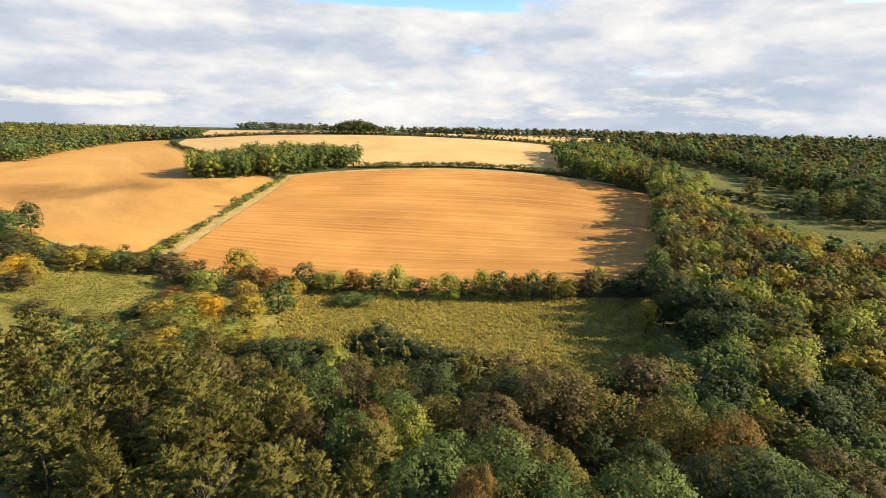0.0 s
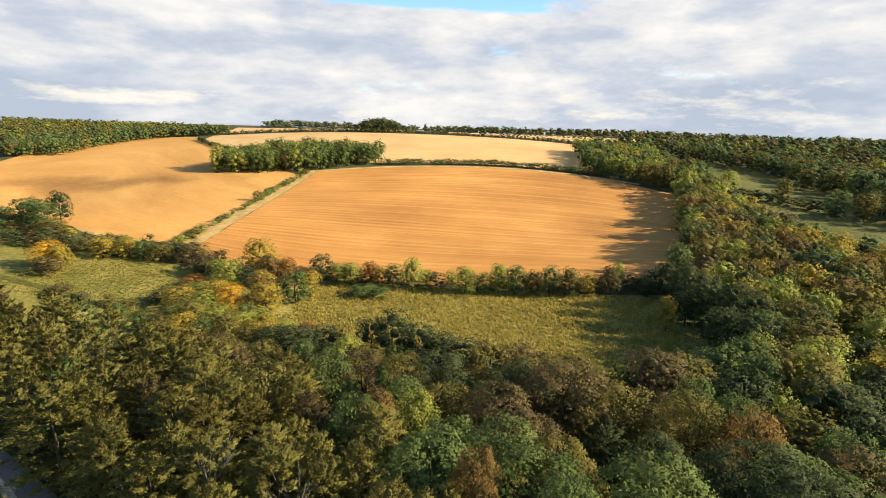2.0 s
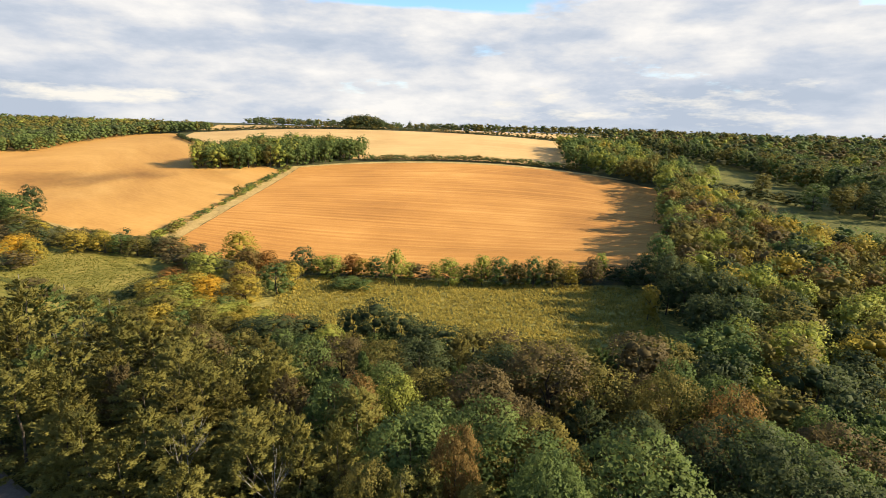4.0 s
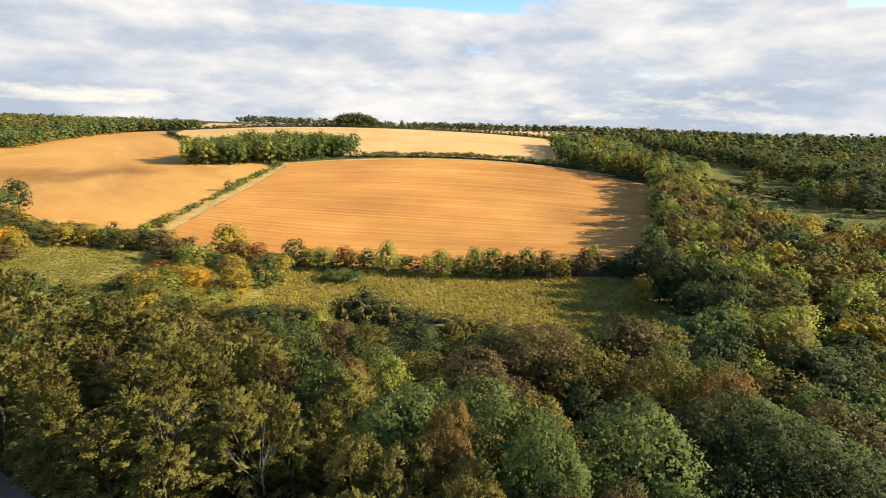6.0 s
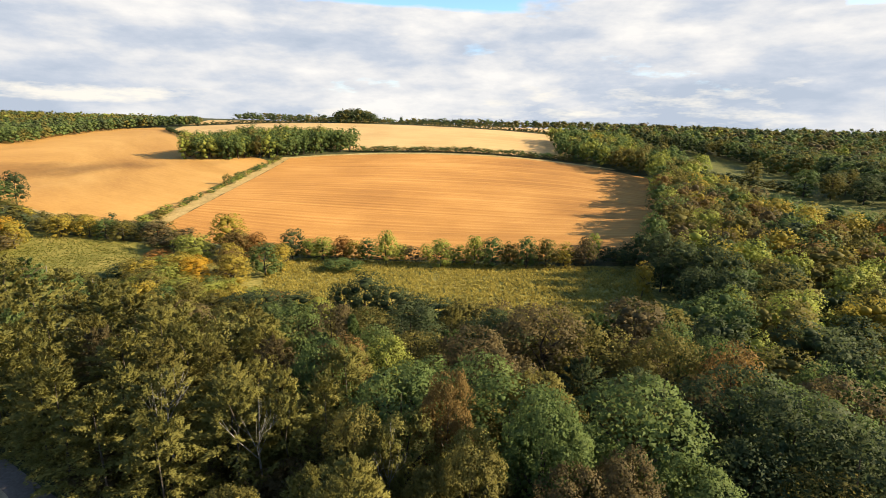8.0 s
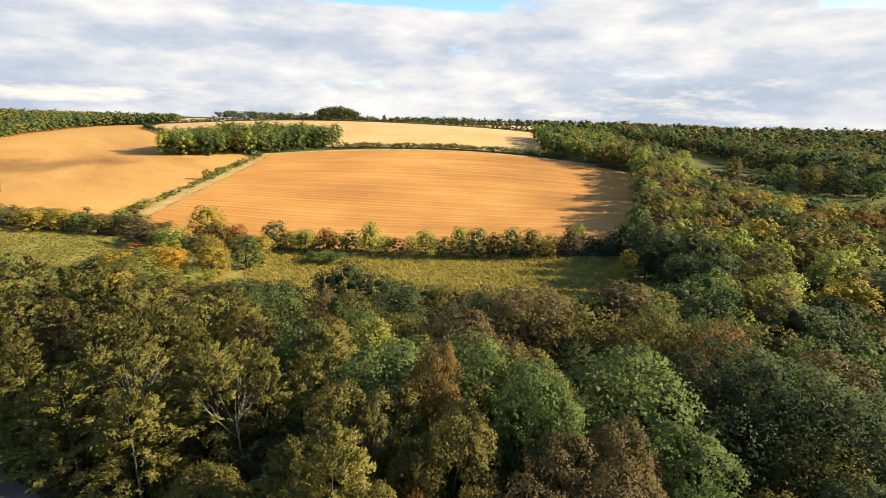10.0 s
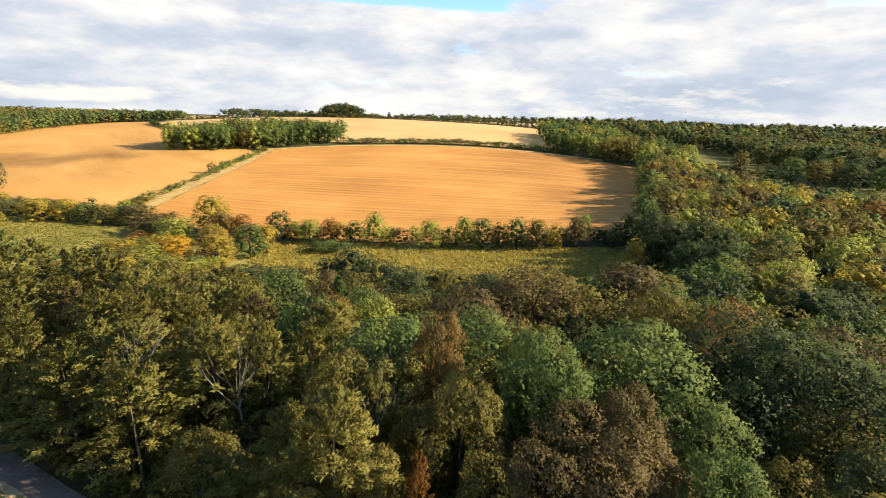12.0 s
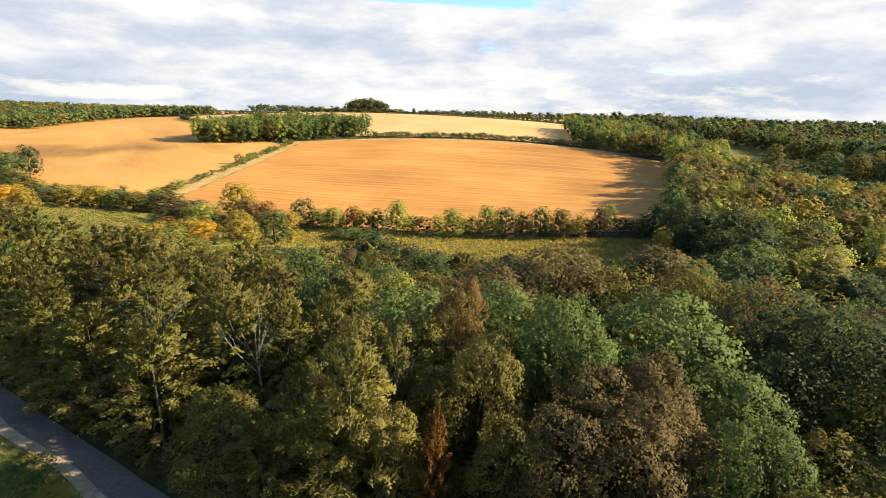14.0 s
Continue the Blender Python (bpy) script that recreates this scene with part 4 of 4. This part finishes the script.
far_hedge([(-262, 563), (-218, 571), (-157, 560), (-77, 552), (10, 556), (69, 549), (135, 520)], 2.6, 3.6, 3.2, 2)
far_hedge([(40, 640), (110, 620), (190, 600)], 6.0, 3.4, 3.4, 3)

# woods on the skyline and across the valley
WOOD_WORDS = {"near_wood": "dense mixed wood of olive and green trees beside the lane", "eastern_wood": "dense green and olive wood beside the fields", "western_wood": "dark mixed wood covering a hillside beyond the field",
              "skyline_wood": "dark belt of trees on the skyline", "far_eastern_wood": "broad olive and green wood across the valley", "hilltop_clump": "rounded dark clump of trees on a hilltop",
              "distant_hedges": "thin dark hedges between distant stubble fields"}
fill([(-308, 380), (-316, 427), (-320, 480), (-315, 531), (-287, 552), (-262, 575), (-290, 604), (-360, 596), (-400, 540), (-404, 480), (-396, 400), (-350, 345)], 4.6, 0.62, {"ash": 5}, {"dark": 5, "green": 4, "olive": 2}, (9, 11.5), "", "", 31, single=0, wood="western_wood")
fill([(-396, 400), (-404, 480), (-400, 540), (-360, 596), (-290, 604), (-300, 660), (-420, 720), (-760, 720), (-700, 420), (-420, 330)], 5.4, 0.66, {"ash": 5}, {"olive": 6, "light": 1.0, "dark": 2, "green": 3}, (6.5, 9), "", "", 37, single=0, wood="western_wood")
fill([(-300, 760), (-80, 760), (-70, 815), (-310, 815)], 6.5, 0.66, {"ash": 3, "pine": 2}, {"dark": 4, "olive": 2, "green": 1}, (8, 12), "", "", 32, single=0, wood="skyline_wood")
for k in range(30):
    d_c = 23 * math.sqrt((k + 0.5) / 30)
    STUFF.setdefault("hilltop_clump", []).append(("thick", ("dark", "olive", "dark")[k % 3], -96 + d_c * math.cos(k * 2.4), 576 + 0.7 * d_c * math.sin(k * 2.4), 15.5 - 0.011 * d_c ** 2, 5.6, 4, k * 1.3, k % 3))
fill([(-60, 740), (100, 730), (240, 700), (420, 640), (450, 740), (250, 775), (-60, 800)], 6.5, 0.66, {"ash": 4, "pine": 1.5}, {"dark": 4, "olive": 3, "green": 1}, (8, 12), "", "", 34, single=0, wood="skyline_wood")
fill([(175, 470), (225, 430), (240, 395), (222, 340), (215, 262), (225, 235), (240, 235), (232, 262), (238, 340), (256, 400), (240, 440), (190, 485)], 6.0, 0.55, {"thick": 5},
     {"green": 3, "dark": 3, "olive": 3}, (13, 17.5), "", "", 36, single=0, wood="far_eastern_wood")
fill([(150, 520), (175, 470), (225, 430), (240, 395), (222, 340), (215, 262), (225, 235), (330, 235), (560, 400), (690, 640), (470, 690), (380, 600), (230, 600)], 8.0, 0.64, {"ash": 5},
     {"green": 3, "dark": 4, "olive": 4, "light": 0.6, "brown": 1.0}, (13, 16), "", "", 35, single=0, wood="far_eastern_wood")
for kind, colour, x, y, h, r in [("thick", "light", 155.5, 306.0, 13.5, 6.0), ("thick", "olive", 173.0, 281.5, 12.5, 4.6), ("thick", "green", 178.0, 247.0, 13.0, 5.4), ("thick", "olive", 186.0, 240.0, 12.0, 5.0),
                                 ("thick", "dark", 193.0, 229.0, 12.0, 5.4), ("thick", "green", 200.0, 219.0, 12.0, 5.4), ("thick", "dark", 192.0, 248.0, 12.5, 5.6), ("thick", "dark", 201.0, 238.0, 12.5, 5.6),
                                 ("thick", "dark", 209.0, 228.0, 12.0, 5.6), ("thick", "olive", 202.0, 252.0, 12.5, 5.4), ("thick", "dark", 212.0, 244.0, 12.5, 5.6)]:
    plant(kind, colour, x, y, h, r, "standing on a pasture", "pasture trees", 2)
hedge_run([(146, 322), (158, 312), (166, 294), (174, 268), (182, 252)], 3.4, 4.6, 3.6, ["dark", "olive", "dark"], "in a pasture hedge", "bushes of the pasture hedge")
join_woods()


# ---- bare trees, lane side, meadow grass ----
def bare_tree(x, y, height, seed, spread_r):
    rng = random.Random(seed)
    root = new("bare_tree", None)
    root.location = (x, y, gz(x, y) - 0.05)
    tagged(root, "leafless pale grey tree with thin forked branches in a wood", "tree", "bare trees of the wood")
    v, f = tube([(0, 0, -0.3), (0.15, 0.1, height * 0.35), (-0.1, 0.2, height * 0.6), (0.1, 0.1, height * 0.78)], (0.16, 0.12, 0.08, 0.04), 7)
    mesh_object("trunk", v, f, PALE_BARK, root)
    for k in range(7):
        a = k * 2.4 + rng.uniform(-0.4, 0.4)
        z0 = height * rng.uniform(0.5, 0.76)
        r, top = spread_r * rng.uniform(0.5, 1.0), height * rng.uniform(0.86, 1.0)
        mid_p = (0.5 * r * math.cos(a) + rng.uniform(-0.2, 0.2), 0.5 * r * math.sin(a), z0 + 0.45 * (top - z0))
        end = (r * math.cos(a + 0.25), r * math.sin(a + 0.25), top)
        pieces = [tube([(0, 0.1, z0), mid_p, end], (0.045, 0.03, 0.012), 5)]
        for _ in range(2):
            tip = (end[0] + rng.uniform(-0.8, 0.8), end[1] + rng.uniform(-0.8, 0.8), end[2] + rng.uniform(-0.4, 0.7))
            pieces.append(tube([mid_p, tuple(0.5 * (p + q) + rng.uniform(-0.15, 0.15) for p, q in zip(mid_p, tip)), tip], (0.022, 0.016, 0.007), 4))
        v, f = joined(pieces)
        mesh_object("branch", v, f, PALE_BARK, root)


bare_tree(-22.4, 43.2, 14.6, 1, 2.6)
bare_tree(-13.0, 40.5, 13.4, 2, 3.2)
bare_tree(-1.2, 36.0, 13.6, 4, 1.8)
for kind, colour, x, y, h, r in [("bush", "green", -28.5, 34.4, 2.4, 1.7), ("bush", "gold", -25.6, 32.8, 1.6, 1.2), ("bush", "orange", -23.6, 31.4, 1.2, 1.0), ("bush", "green", -32.5, 36.8, 1.4, 1.3)]:
    plant(kind, colour, x, y, h, r, "on a lane's grassy verge", "bushes of the verge", 1)


for k in range(26):
    x, y = lane_point(-44 + k * 2.6 + rng_row.uniform(-0.8, 0.8), rng_row.uniform(2.4, 3.6))
    plant("bush", rng_row.choice(["olive", "dark", "brown", "olive"]), x, y, rng_row.uniform(1.6, 3.6), rng_row.uniform(1.2, 1.9), "under trees beside a lane", "bushes of the lane side", 1)


def tussocks(name, poly, count, seed, size, material, label):
    """Grass of a rough meadow: many small clumps of blades."""
    rng = np.random.default_rng(seed)
    poly_np = np.array(poly, float)
    pts = rng.uniform(poly_np.min(0), poly_np.max(0), (count * 3, 2))
    pts = np.array([p for p in pts if inside(poly, p[0], p[1])])[:count]
    z = ground(pts[:, 0], pts[:, 1]) + 0.03
    n, blades = len(pts), 5
    ang = rng.random((n, blades)) * 6.283
    r = size * (0.35 + 0.8 * rng.random((n, blades)))
    h = size * (0.5 + 0.9 * rng.random((n, blades)))
    base = np.stack([np.repeat(pts[:, :1], blades, 1), np.repeat(pts[:, 1:], blades, 1), np.repeat(z[:, None], blades, 1)], 2)
    way = np.stack([np.cos(ang), np.sin(ang), np.zeros_like(ang)], 2)
    side = np.stack([-np.sin(ang), np.cos(ang), np.zeros_like(ang)], 2)
    lift_h = np.stack([np.zeros_like(h), np.zeros_like(h), h], 2)
    a = base + side * (0.45 * r)[:, :, None]
    b = base - side * (0.45 * r)[:, :, None]
    c = base + way * r[:, :, None] + lift_h
    v = np.stack([a, b, c], 2).reshape(-1, 3)
    ob = mesh_object(name, v.tolist(), np.arange(len(v)).reshape(-1, 3).tolist(), material)
    tagged(ob, label, "grass", kind="stuff")


GRASS = leaf_material("grass_blades", (0.17, 0.145, 0.034), (0.40, 0.325, 0.072), (0.62, 0.49, 0.135), 0.4)
GREEN_GRASS = leaf_material("green_grass_blades", (0.095, 0.100, 0.018), (0.19, 0.175, 0.036), (0.34, 0.28, 0.072), 0.4)
tussocks("meadow_grass", [(-60, 113), (-40, 107), (-21, 104), (3, 102), (22, 97), (34, 90), (50, 90), (58, 138), (47, 142), (10, 146), (-14, 148), (-40, 148), (-46, 138), (-42, 122)], 14000, 3, 0.52, GRASS,
         "tussocks of yellow-green rough meadow grass")
tussocks("small_meadow_grass", [(-130, 124), (-110, 121), (-80, 112), (-74, 116), (-82, 140), (-95, 155), (-125, 156)], 3200, 4, 0.30, GREEN_GRASS, "tussocks of dull green grass on a small meadow")
tussocks("verge_grass", [lane_point(-40, -6.5), lane_point(30, -6.5), lane_point(30, -1.5), lane_point(-40, -1.5)], 3000, 5, 0.22, GRASS, "rough grass on a lane's verge")


def fence_post(x, y, height):
    bm = bmesh.new()
    bmesh.ops.create_cone(bm, cap_ends=True, segments=8, radius1=0.10, radius2=0.085, depth=height + 0.3)
    bmesh.ops.translate(bm, verts=bm.verts, vec=(0, 0, height / 2 - 0.15))
    top = [v for v in bm.verts if v.co.z > height * 0.9]
    for v in top:
        v.co.z += 0.06 * (v.co.x > 0)
    bmesh.ops.bevel(bm, geom=[e for e in bm.edges if all(v in top for v in e.verts)], offset=0.02, segments=1, affect="EDGES")
    me = bpy.data.meshes.new("fence_post")
    bm.to_mesh(me)
    bm.free()
    me.materials.append(PALE_BARK)
    ob = new("fence_post", me)
    ob.location = (x, y, gz(x, y) + 0.05)
    tagged(ob, "pale weathered wooden post beside a grassy footpath", "post", "posts of the footpath")


for x, y in ((-113.0, 129.5), (-97.0, 124.5), (-88.0, 120.2), (-80.0, 116.5)):
    fence_post(x, y, 1.5)
